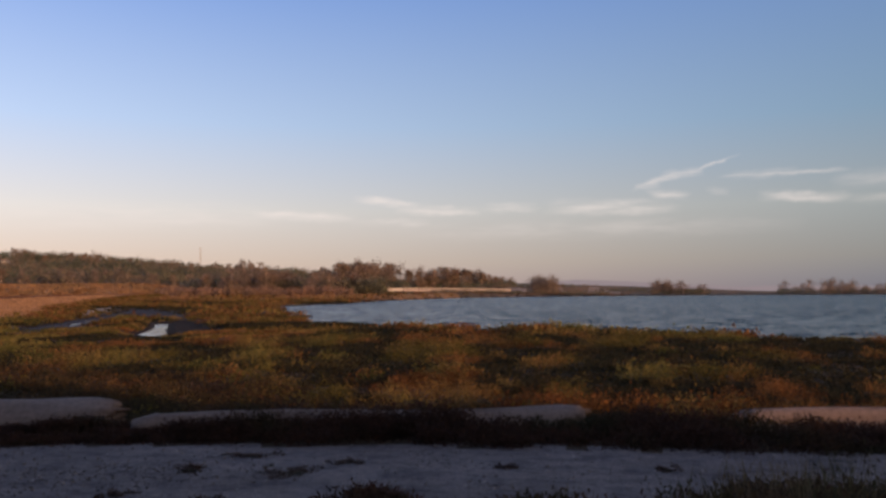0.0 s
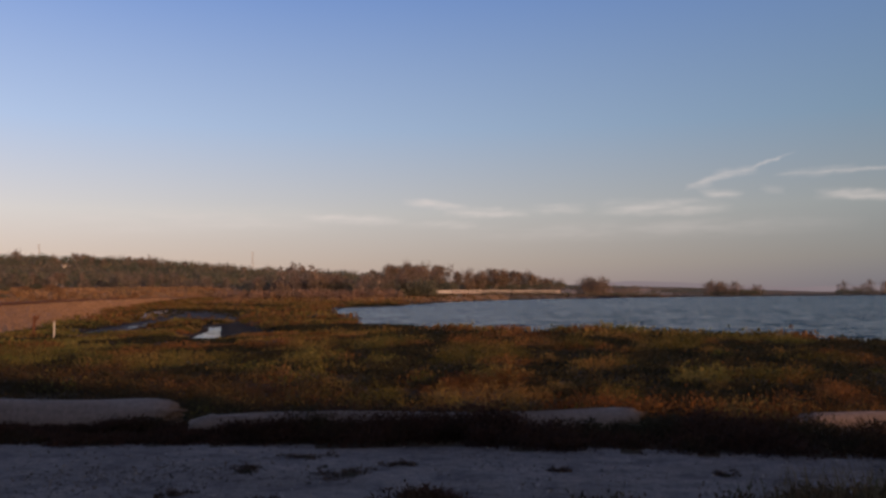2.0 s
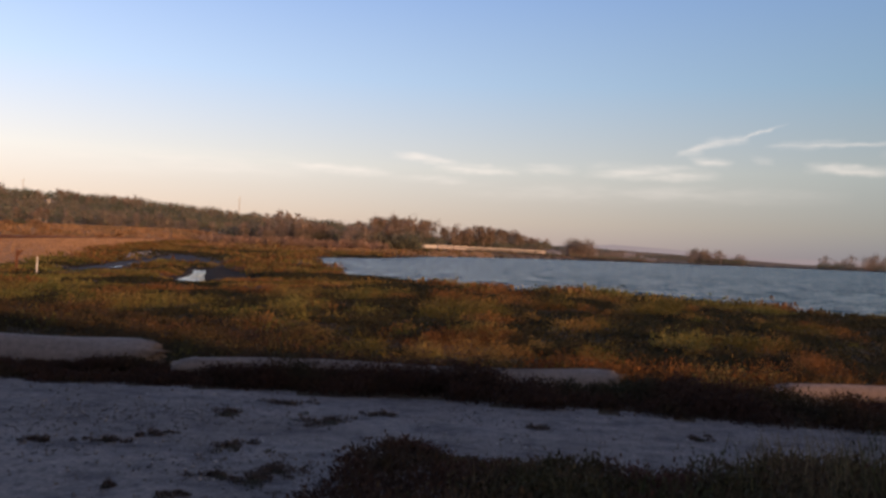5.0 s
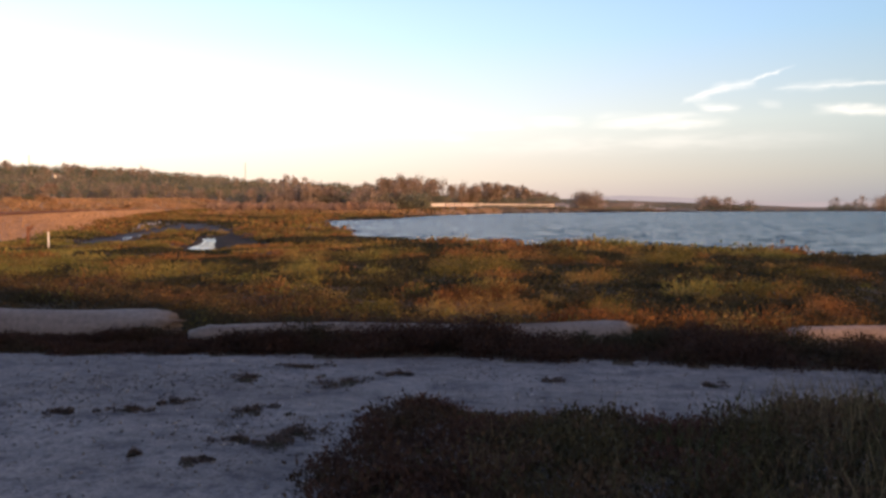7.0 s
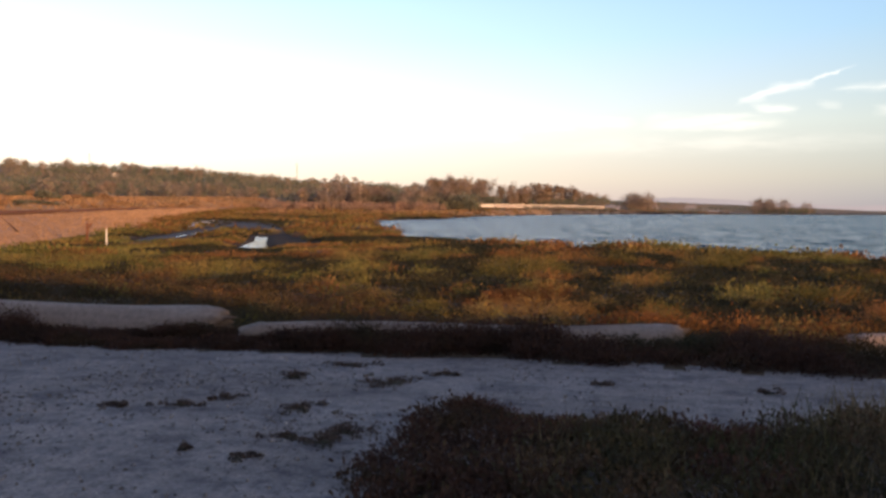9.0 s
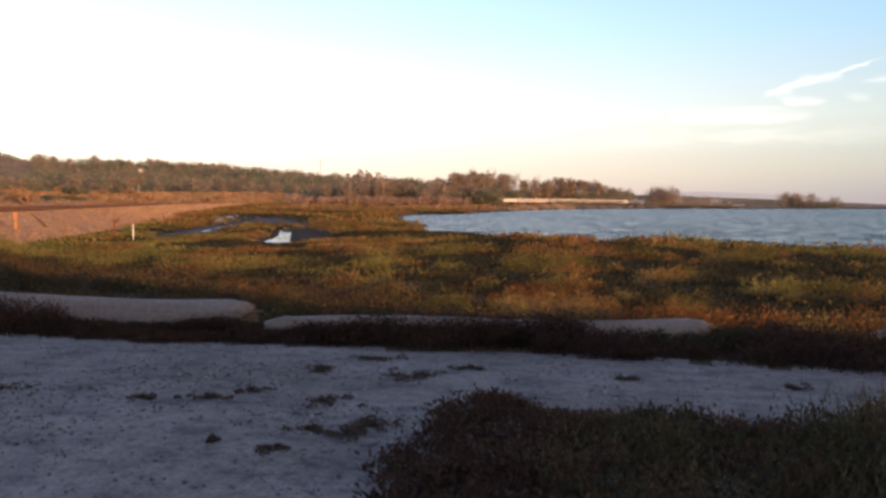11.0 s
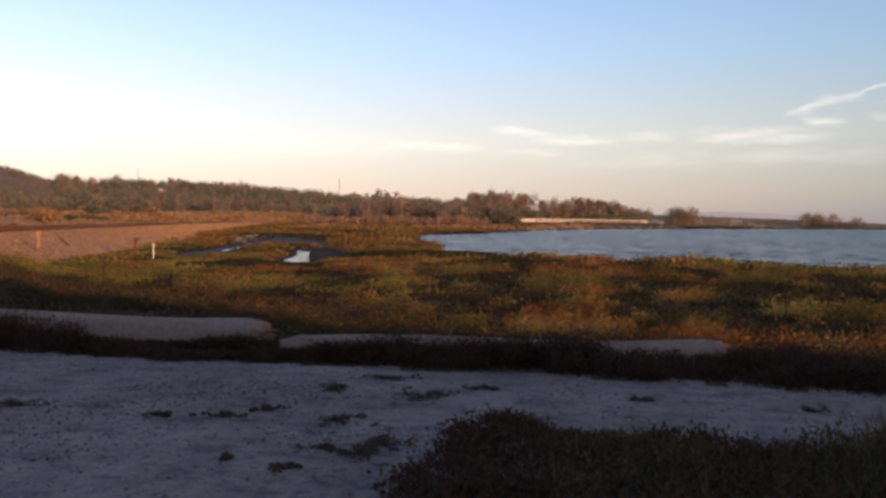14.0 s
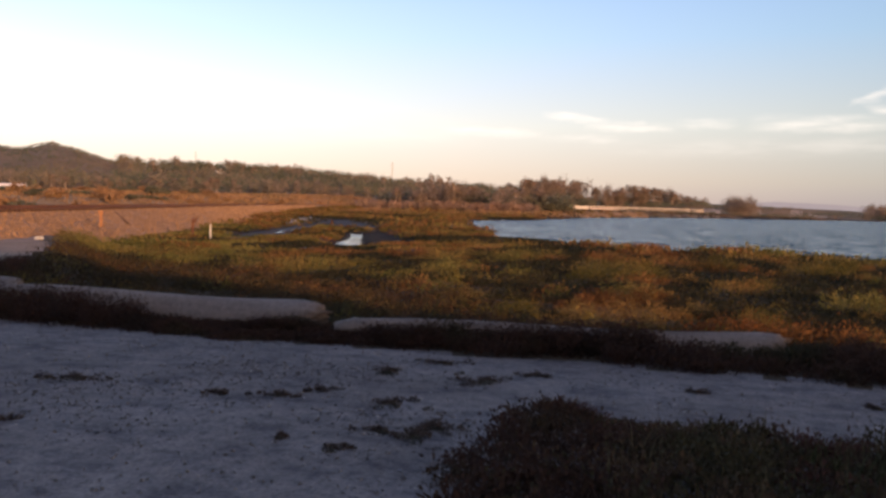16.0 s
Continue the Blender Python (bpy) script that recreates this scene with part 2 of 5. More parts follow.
def height(x, y):
    """The ground's height."""
    x, y = np.asarray(x, float), np.asarray(y, float)
    r = np.hypot(x, y)
    az = np.degrees(np.arctan2(-x, y))
    lim = lot_limit(x) + 0.6 * (fbm(x * 0.5, y * 0.5, 5) - 0.5)
    drop = smooth(0.8, 5.0, y - lim)
    z = 0.05 * (fbm(x * 0.35, y * 0.35, 3) - 0.5) * (1 - drop)
    z = z + drop * (-0.58 + 0.22 * (fbm(x * 0.18, y * 0.18, 9) - 0.5) + 0.10 * (fbm(x * 0.8, y * 0.8, 11) - 0.5))
    # dry land beyond the railway, rising to the wooded hills
    side = smooth(0, 30, (TRACK_SIDE(x, y)))
    rise = 1.0 + 0.016 * np.clip(r - 60, 0, 400)
    z = z + side * (rise - z) * smooth(40, 70, r)
    north = smooth(170, 330, r) * smooth(-14, 0, az) * (1 - smooth(60, 75, az))
    z = np.maximum(z, z + north * (0.6 + 0.007 * np.clip(r - 200, 0, 260) - z * 0.5) * (1 - side))
    start = np.interp(az, [3, 10], [1050, 440])
    hill = EYE_Z + np.tan(np.radians(np.interp(az, SKY_AZ, SKY_EL))) * (start + 460) - 1.0
    hill = hill * (0.93 + 0.14 * fbm(x * 0.01, y * 0.01, 21))
    z = z + (hill - z) * smooth(0, 460, r - start) * smooth(0, 80, r - start)
    # water's bed
    d = to_line(x, y, BAY + BAY[:1])
    sd = np.where(inside(x, y, BAY), -d, d) + (fbm(x * 0.12, y * 0.12, 31) - 0.5) * np.clip(r * 0.07, 1, 7)
    z = np.where(sd < 0, np.minimum(z, -0.8 + 0.25 * np.maximum(sd, -6)), z - 0.0)
    bank = smooth(6, 0, sd) * (sd >= 0)
    z = z + bank * (np.minimum(z, -0.62) - z)
    near = (r > 40) & (r < 170) & (az > 5) & (az < 40)
    if np.any(near):
        u, v, q = x[near], y[near], np.asarray(z)[near]
        wob = 1.1 * (fbm(u * 0.35, v * 0.35, 41) - 0.5)
        for pts, ds, zs in ((CREEK, [-1.9, -1.2, 0.6, 1.6], [-0.85, -0.80, -0.73, -0.60]), (FLAT, [-2.6, -0.8, 0.4], [-0.79, -0.76, -0.66]),
                            (BANKS[0], [-2, -0.5, 0.3], [-0.77, -0.74, -0.64]), (BANKS[1], [-2, -0.9, -0.1], [-0.77, -0.74, -0.64]), (APRON, [-1.2, 0.0, 1.2], [-0.74, -0.70, -0.60]), (POOL, [-0.15, 0.12, 0.5, 1.2], [-0.95, -0.815, -0.77, -0.66])):
            e = to_line(u, v, pts + pts[:1])
            e = np.where(inside(u, v, pts), -e, e) + wob * (0.1 if pts is POOL else 1.0)
            q = np.where(e < ds[-1], np.minimum(q, np.interp(e, ds, zs)), q)
        z = np.array(z)
        z[near] = q
    # unseen bank added behind: keeps low sun off the lot, crest dips pass some
    top = np.interp(x, [10, 25, 31, 35.2, 35.9, 37.5, 38.1, 38.7, 70], [9.6, 9.6, 9.2, 8.7, 6.7, 6.7, 7.2, 6.95, 6.9]) + 0.25 * (fbm(x * 0.25, y * 0.05, 51) - 0.5)
    back = smooth(-13, -23, y) * smooth(120, 60, np.abs(x))
    z = z + back * (top - z)
    return z


def TRACK_SIDE(x, y):
    """Metres to the left of the railway."""
    ys, xs = [p[1] for p in TRACK], [p[0] for p in TRACK]
    return np.interp(y, ys, xs) - x


def slope_z(x, y):
    """The ground's height, the marsh side of the embankment included."""
    s = -TRACK_SIDE(x, y) * 0.94
    return np.maximum(height(x, y), np.where(s > 1.7, rail_z(y) + np.interp(s, [1.6, 2.1, 4.4, 7.5, 20], [-0.34, -0.38, -1.15, -2.5, -9.0]), -9.0))


def rail_z(y):
    return np.interp(y, [-40, 37, 143, 300, 560, 798, 997, 1400], [1.2, 1.3, 1.75, 2.6, 3.6, 3.4, 2.4, 2.4])


# ---- materials ----
def material(name, rough=0.9):
    m = bpy.data.materials.new(name)
    m.use_nodes = True
    b = m.node_tree.nodes["Principled BSDF"]
    b.inputs["Roughness"].default_value = rough
    return m, m.node_tree, b


def ramp(nt, stops):
    node = nt.nodes.new("ShaderNodeValToRGB")
    el = node.color_ramp.elements
    while len(el) > 1:
        el.remove(el[-1])
    el[0].position, el[0].color = stops[0][0], (*stops[0][1], 1)
    for p, c in stops[1:]:
        el.new(p).color = (*c, 1)
    return node


def noise_tex(nt, scale, detail=4.0, coords="Object", rough=0.6):
    tc = nt.nodes.new("ShaderNodeTexCoord")
    n = nt.nodes.new("ShaderNodeTexNoise")
    n.inputs["Scale"].default_value, n.inputs["Detail"].default_value, n.inputs["Roughness"].default_value = scale, detail, rough
    nt.links.new(tc.outputs[coords], n.inputs["Vector"])
    return n


def mix(nt, a, b, fac, mode="MIX"):
    node = nt.nodes.new("ShaderNodeMix")
    node.data_type, node.blend_type = "RGBA", mode
    for sock, v in ((node.inputs[6], a), (node.inputs[7], b), (node.inputs[0], fac)):
        if hasattr(v, "links") or hasattr(v, "is_linked"):
            nt.links.new(v, sock)
        else:
            sock.default_value = v if not isinstance(v, tuple) else (*v, 1)
    return node.outputs[2]


def surface(name, coarse, fine, scale=0.4, grain=12.0, rough=0.95, bump=0.3, depth=0.02, island=0.0, stretch=None):
    """A rough natural surface: a coarse colour ramp over a finer one, with relief."""
    m, nt, b = material(name, rough)
    n1, n2 = noise_tex(nt, scale, 5), noise_tex(nt, grain, 5)
    if stretch:
        mp = nt.nodes.new("ShaderNodeMapping")
        mp.inputs["Scale"].default_value = stretch
        nt.links.new(n1.inputs["Vector"].links[0].from_socket, mp.inputs[0])
        nt.links.new(mp.outputs[0], n1.inputs["Vector"])
    r1, r2 = ramp(nt, coarse), ramp(nt, fine)
    nt.links.new(n1.outputs["Fac"], r1.inputs[0])
    nt.links.new(n2.outputs["Fac"], r2.inputs[0])
    col = mix(nt, r1.outputs[0], r2.outputs[0], 1.0, "MULTIPLY")
    if island:
        geo = nt.nodes.new("ShaderNodeNewGeometry")
        r3 = ramp(nt, [(0.0, (1 - island,) * 3), (1.0, (1 + island, 1 + island * 0.9, 1 + island * 0.6))])
        nt.links.new(geo.outputs["Random Per Island"], r3.inputs[0])
        col = mix(nt, col, r3.outputs[0], 1.0, "MULTIPLY")
    nt.links.new(col, b.inputs["Base Color"])
    if bump:
        bp = nt.nodes.new("ShaderNodeBump")
        bp.inputs["Strength"].default_value, bp.inputs["Distance"].default_value = bump, depth
        nt.links.new(n2.outputs["Fac"], bp.inputs["Height"])
        nt.links.new(bp.outputs[0], b.inputs["Normal"])
    b.inputs["Specular IOR Level"].default_value = 0.2
    return m


W = [(0.3, (0.75, 0.75, 0.75)), (0.7, (1.15, 1.15, 1.15))]
SOIL = surface("marsh_soil", [(0.3, (0.05, 0.035, 0.02)), (0.7, (0.10, 0.06, 0.03))], W, 0.5, 9)
MUD = surface("wet_mud", [(0.3, (0.030, 0.022, 0.018)), (0.7, (0.055, 0.040, 0.031))], W, 0.5, 6, rough=0.95)
MUD.node_tree.nodes["Principled BSDF"].inputs["Specular IOR Level"].default_value = 0.03
WET = surface("glistening_mud", [(0.35, (0.03, 0.026, 0.026)), (0.65, (0.06, 0.052, 0.05))], W, 0.4, 5, rough=0.8, bump=0.6, depth=0.08)
WET.node_tree.nodes["Principled BSDF"].inputs["Specular IOR Level"].default_value = 0.12
DRY = surface("dry_grass_field", [(0.3, (0.22, 0.12, 0.05)), (0.5, (0.32, 0.19, 0.08)), (0.7, (0.20, 0.12, 0.06))], W, 0.05, 1.2, depth=0.2)
WOODSOIL = surface("hill_soil", [(0.35, (0.10, 0.085, 0.05)), (0.5, (0.17, 0.12, 0.07)), (0.65, (0.22, 0.15, 0.09))], W, 0.012, 0.2, depth=0.5)


def gravel_material():
    """Packed gravel: broad worn bands, soft darker patches of finer stuff, and grain."""
    m, nt, b = material("gravel", 0.95)
    tc, mp = nt.nodes.new("ShaderNodeTexCoord"), nt.nodes.new("ShaderNodeMapping")
    mp.inputs["Scale"].default_value = (0.8, 1.15, 1.0)
    nt.links.new(tc.outputs["Object"], mp.inputs[0])
    col = None
    for scale, detail, stops, turned in ((0.55, 3, [(0.34, (0.170, 0.134, 0.116)), (0.5, (0.222, 0.178, 0.154)), (0.66, (0.262, 0.212, 0.184))], True),
                                         (2.3, 5, [(0.36, (0.60, 0.60, 0.63)), (0.45, (0.88, 0.88, 0.90)), (0.54, (1.03, 1.02, 1.01)), (0.68, (1.10, 1.09, 1.08))], True),
                                         (9.0, 4, [(0.32, (0.62, 0.62, 0.65)), (0.45, (0.95, 0.95, 0.96)), (0.68, (1.16, 1.15, 1.14))], False),
                                         (34.0, 4, [(0.30, (0.66, 0.66, 0.67)), (0.5, (1.0, 1.0, 1.0)), (0.70, (1.28, 1.26, 1.25))], False)):
        n, r = noise_tex(nt, scale, detail), ramp(nt, stops)
        if turned:
            nt.links.new(mp.outputs[0], n.inputs["Vector"])
        nt.links.new(n.outputs["Fac"], r.inputs[0])
        col = r.outputs[0] if col is None else mix(nt, col, r.outputs[0], 1.0, "MULTIPLY")
    nt.links.new(col, b.inputs["Base Color"])
    bp = nt.nodes.new("ShaderNodeBump")
    bp.inputs["Strength"].default_value, bp.inputs["Distance"].default_value = 0.7, 0.025
    nt.links.new(n.outputs["Fac"], bp.inputs["Height"])
    nt.links.new(bp.outputs[0], b.inputs["Normal"])
    b.inputs["Specular IOR Level"].default_value = 0.2
    return m


GRAVEL = gravel_material()
STONE = surface("loose_stone", [(0.35, (0.15, 0.122, 0.110)), (0.5, (0.23, 0.192, 0.176)), (0.65, (0.42, 0.365, 0.345))], W, 9, 30, island=0.4)
PEBBLE = surface("dark_pebble", [(0.35, (0.10, 0.085, 0.082)), (0.65, (0.17, 0.145, 0.138))], W, 9, 30, island=0.3)
BALLAST_STONE = surface("ballast_stone", [(0.3, (0.20, 0.118, 0.068)), (0.7, (0.37, 0.232, 0.14))], W, 2, 12, island=0.35)
BALLAST = surface("ballast", [(0.3, (0.26, 0.158, 0.095)), (0.7, (0.375, 0.238, 0.148))],
                  [(0.3, (0.6, 0.6, 0.6)), (0.7, (1.25, 1.25, 1.25))], 0.3, 5, bump=1.0, depth=0.15)
WOOD = surface("weathered_wood", [(0.3, (0.176, 0.124, 0.097)), (0.45, (0.257, 0.187, 0.148)), (0.7, (0.315, 0.232, 0.183))], W, 3.0, 16, depth=0.012, stretch=(0.22, 1.6, 1.6))
BARK = surface("tree_bark", [(0.3, (0.36, 0.27, 0.2)), (0.7, (0.52, 0.4, 0.32))], W, 0.3, 3)
RUST = surface("rusty_steel", [(0.3, (0.10, 0.045, 0.025)), (0.7, (0.16, 0.07, 0.04))], W, 0.8, 8, rough=0.7)
WHITE = surface("white_paint", [(0.3, (0.72, 0.70, 0.66)), (0.7, (0.8, 0.78, 0.75))], W, 2, 8, rough=0.5, bump=0.05)


def let_through(m, share):
    """Leaves that let some of the light through."""
    nt = m.node_tree
    b = nt.nodes["Principled BSDF"]
    out = next(n for n in nt.nodes if n.type == "OUTPUT_MATERIAL")
    back, both = nt.nodes.new("ShaderNodeBsdfTranslucent"), nt.nodes.new("ShaderNodeMixShader")
    nt.links.new(b.inputs["Base Color"].links[0].from_socket, back.inputs["Color"])
    both.inputs[0].default_value = share
    nt.links.new(b.outputs[0], both.inputs[1])
    nt.links.new(back.outputs[0], both.inputs[2])
    nt.links.new(both.outputs[0], out.inputs["Surface"])


def plants(name, stops, scale, island=0.28, rough=0.75, stretch=None, thin=0.3):
    m = surface(name, stops, [(0.3, (0.75, 0.75, 0.75)), (0.7, (1.2, 1.2, 1.2))], scale, scale * 9, rough, 0, 0, island, stretch)
    if thin:
        let_through(m, thin)
    return m


def marsh_material(name, stops, rust, scale=0.38, share=0.54):
    """Marsh plants: broad patches of colour, some turned rusty, with fine variation."""
    m, nt, b = material(name, 0.8)
    n1, n2, n3 = noise_tex(nt, scale, 2.5), noise_tex(nt, scale * 0.45, 2.0), noise_tex(nt, scale * 12, 3.0)
    r1, r2 = ramp(nt, stops), ramp(nt, [(share - 0.04, (0, 0, 0)), (share + 0.05, (0.85, 0.85, 0.85))])
    r3 = ramp(nt, [(0.3, (0.78, 0.78, 0.78)), (0.7, (1.2, 1.2, 1.2))])
    for n, r in ((n1, r1), (n2, r2), (n3, r3)):
        nt.links.new(n.outputs["Fac"], r.inputs[0])
    red = ramp(nt, rust)
    nt.links.new(n1.outputs["Fac"], red.inputs[0])
    col = mix(nt, r1.outputs[0], red.outputs[0], r2.outputs[0])
    col = mix(nt, col, r3.outputs[0], 1.0, "MULTIPLY")
    geo = nt.nodes.new("ShaderNodeNewGeometry")
    r4 = ramp(nt, [(0.0, (0.84, 0.84, 0.84)), (1.0, (1.14, 1.13, 1.10))])
    nt.links.new(geo.outputs["Random Per Island"], r4.inputs[0])
    col = mix(nt, col, r4.outputs[0], 1.0, "MULTIPLY")
    nt.links.new(col, b.inputs["Base Color"])
    b.inputs["Specular IOR Level"].default_value = 0.1
    let_through(m, 0.42)
    return m


MARSH = marsh_material("pickleweed", [(0.40, (0.092, 0.079, 0.023)), (0.48, (0.135, 0.107, 0.032)), (0.55, (0.198, 0.135, 0.044)), (0.61, (0.266, 0.174, 0.062)), (0.68, (0.174, 0.145, 0.044))],
                       [(0.40, (0.107, 0.044, 0.020)), (0.49, (0.160, 0.068, 0.028)), (0.57, (0.238, 0.105, 0.041)), (0.68, (0.218, 0.118, 0.048))], 0.42, 0.51)
YELLOW = marsh_material("yellow_marsh_grass", [(0.40, (0.089, 0.092, 0.027)), (0.5, (0.146, 0.133, 0.038)), (0.6, (0.221, 0.177, 0.055))],
                        [(0.42, (0.116, 0.080, 0.028)), (0.55, (0.190, 0.120, 0.041)), (0.68, (0.213, 0.141, 0.050))], 0.5, 0.56)
RUSTY = marsh_material("rusty_saltbush", [(0.40, (0.07, 0.03, 0.014)), (0.5, (0.15, 0.06, 0.022)), (0.6, (0.23, 0.105, 0.035))], [(0.4, (0.05, 0.03, 0.014)), (0.6, (0.20, 0.12, 0.04))], 0.8)
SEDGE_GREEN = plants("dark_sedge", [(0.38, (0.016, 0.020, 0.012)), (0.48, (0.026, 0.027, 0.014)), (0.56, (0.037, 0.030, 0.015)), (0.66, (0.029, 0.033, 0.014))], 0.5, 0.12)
ORANGE = surface("orange_paint", [(0.3, (0.32, 0.15, 0.07)), (0.7, (0.42, 0.21, 0.10))], W, 2, 9, rough=0.6)
TIE = surface("tarred_sleeper_wood", [(0.3, (0.06, 0.032, 0.02)), (0.7, (0.11, 0.055, 0.032))], W, 1.5, 9)
DARK = surface("dark_window", [(0.3, (0.02, 0.02, 0.025)), (0.7, (0.03, 0.03, 0.035))], W, 2, 9, rough=0.2)
STRIP = plants("dark_saltbush", [(0.35, (0.046, 0.027, 0.018)), (0.5, (0.075, 0.035, 0.023)), (0.65, (0.044, 0.038, 0.017))], 0.6)
CLUMP = plants("dry_clump", [(0.38, (0.085, 0.062, 0.05)), (0.5, (0.11, 0.07, 0.056)), (0.62, (0.08, 0.07, 0.048))], 2.0)
# saltbush colour with the shade beyond the logs mixed into it
DIM = plants("shade_toned_saltbush", [(0.38, (0.042, 0.030, 0.016)), (0.46, (0.064, 0.040, 0.019)), (0.54, (0.054, 0.043, 0.019)), (0.62, (0.086, 0.046, 0.024))], 0.7)
STRAW = plants("weed_stalks", [(0.40, (0.060, 0.070, 0.024)), (0.5, (0.110, 0.086, 0.038)), (0.6, (0.20, 0.14, 0.075))], 1.2, thin=0.25)
WEEDS = plants("lot_weeds", [(0.36, (0.098, 0.042, 0.028)), (0.44, (0.060, 0.038, 0.019)), (0.52, (0.064, 0.051, 0.022)), (0.58, (0.105, 0.058, 0.033)), (0.66, (0.130, 0.086, 0.043))], 1.3, 0.2, thin=0.25)
REED = plants("dry_reeds", [(0.35, (0.22, 0.12, 0.065)), (0.5, (0.30, 0.18, 0.095)), (0.65, (0.17, 0.12, 0.065))], 0.05)
BRUSH = plants("dry_brush", [(0.38, (0.23, 0.145, 0.10)), (0.5, (0.31, 0.195, 0.135)), (0.62, (0.20, 0.142, 0.10))], 0.06, 0.15)
HEATH = plants("far_heath", [(0.38, (0.045, 0.04, 0.026)), (0.5, (0.08, 0.056, 0.036)), (0.62, (0.16, 0.11, 0.08))], 0.02)
LEAF = plants("tree_leaves", [(0.40, (0.095, 0.11, 0.072)), (0.5, (0.155, 0.15, 0.102)), (0.60, (0.24, 0.185, 0.13))], 0.018, 0.1, thin=0.42)
TREE_LEAF = plants("crown_leaves", [(0.40, (0.18, 0.155, 0.12)), (0.5, (0.27, 0.205, 0.155)), (0.60, (0.36, 0.25, 0.185))], 0.22, 0.1, thin=0.48)
SAND = surface("bare_sand", [(0.3, (0.3, 0.24, 0.19)), (0.7, (0.42, 0.34, 0.27))], W, 0.02, 0.3, depth=0.3)
CONCRETE = surface("pale_concrete", [(0.3, (0.4, 0.38, 0.35)), (0.7, (0.52, 0.5, 0.46))], W, 2, 12)
ENGINE = surface("engine_paint", [(0.3, (0.42, 0.40, 0.38)), (0.7, (0.5, 0.48, 0.45))], W, 0.4, 4, rough=0.5)
CAR = surface("faded_car_paint", [(0.3, (0.36, 0.32, 0.31)), (0.7, (0.44, 0.39, 0.375))], W, 0.2, 3, rough=0.6)
TRAIL = surface("trodden_dirt", [(0.3, (0.20, 0.135, 0.09)), (0.5, (0.28, 0.19, 0.13)), (0.7, (0.34, 0.235, 0.165))], W, 0.7, 9, depth=0.04)
ROOF = surface("roof_shingle", [(0.3, (0.12, 0.08, 0.06)), (0.7, (0.18, 0.12, 0.09))], W, 0.5, 4)


def water_material(name, base, rough, slope, scales):
    """Water whose surface leans this way and that with the ripples."""
    m, nt, b = material(name, rough)
    b.inputs["Base Color"].default_value = (*base, 1)
    b.inputs["IOR"].default_value = 1.33
    tc = nt.nodes.new("ShaderNodeTexCoord")
    total = None
    for scale, stretch, amp in scales:
        mp, n = nt.nodes.new("ShaderNodeMapping"), nt.nodes.new("ShaderNodeTexNoise")
        mp.inputs["Scale"].default_value = stretch
        n.inputs["Scale"].default_value, n.inputs["Detail"].default_value = scale, 4
        nt.links.new(tc.outputs["Object"], mp.inputs[0])
        nt.links.new(mp.outputs[0], n.inputs["Vector"])
        sub, mul = nt.nodes.new("ShaderNodeVectorMath"), nt.nodes.new("ShaderNodeVectorMath")
        sub.operation, mul.operation = "SUBTRACT", "MULTIPLY"
        sub.inputs[1].default_value = (0.5, 0.5, 0.5)
        mul.inputs[1].default_value = (slope * amp, slope * amp, 0)
        nt.links.new(n.outputs["Color"], sub.inputs[0])
        nt.links.new(sub.outputs[0], mul.inputs[0])
        if total is None:
            total = mul.outputs[0]
        else:
            add = nt.nodes.new("ShaderNodeVectorMath")
            nt.links.new(total, add.inputs[0])
            nt.links.new(mul.outputs[0], add.inputs[1])
            total = add.outputs[0]
    up, nrm = nt.nodes.new("ShaderNodeVectorMath"), nt.nodes.new("ShaderNodeVectorMath")
    up.inputs[1].default_value = (0, 0, 1)
    nrm.operation = "NORMALIZE"
    nt.links.new(total, up.inputs[0])
    nt.links.new(up.outputs[0], nrm.inputs[0])
    nt.links.new(nrm.outputs[0], b.inputs["Normal"])
    return m


CREEK_WATER = water_material("creek_water", (0.03, 0.035, 0.04), 0.2, 1.8, ((0.3, (1, 1, 1), 0.8), (2.0, (1, 1, 1), 0.8)))
WATER = water_material("bay_water", (0.010, 0.028, 0.042), 0.25, 7.0, ((0.10, (0.8, 1.0, 1), 0.16), (0.8, (0.7, 0.9, 1), 0.8), (3.0, (0.8, 1.0, 1), 1.0)))
STILL = water_material("still_water", (0.03, 0.035, 0.04), 0.15, 0.5, ((0.3, (1, 1, 1), 0.8), (3.0, (1, 1, 1), 0.8)))
# ---- helpers for meshes ----


def mesh_from(name, verts, faces, mats, idx=None, smooth_shade=False):
    """A mesh of arrays; faces: a list of index arrays (n x 3 or n x 4)."""
    me = bpy.data.meshes.new(name)
    verts = np.asarray(verts, np.float32)
    me.vertices.add(len(verts))
    me.vertices.foreach_set("co", verts.ravel())
    loops = np.concatenate([np.asarray(f, np.int32).ravel() for f in faces])
    sizes = np.concatenate([np.full(len(f), np.shape(f)[1], np.int32) for f in faces])
    me.loops.add(len(loops))
    me.loops.foreach_set("vertex_index", loops)
    me.polygons.add(len(sizes))
    starts = np.concatenate([[0], np.cumsum(sizes)[:-1]]).astype(np.int32)
    me.polygons.foreach_set("loop_start", starts)
    for m in mats if isinstance(mats, (list, tuple)) else [mats]:
        me.materials.append(m)
    if idx is not None:
        me.polygons.foreach_set("material_index", np.asarray(idx, np.int32))
    me.polygons.foreach_set("use_smooth", np.full(len(sizes), smooth_shade))
    me.update(calc_edges=True)
    return me


def part(name, bm, mat, parent=None, label=""):
    """Links a bmesh as one mesh object under a thing or a part."""
    me = bpy.data.meshes.new(name)
    bm.to_mesh(me)
    bm.free()
    me.materials.append(mat)
    ob = new(name, me)
    ob.parent = parent
    return tagged(ob, label)


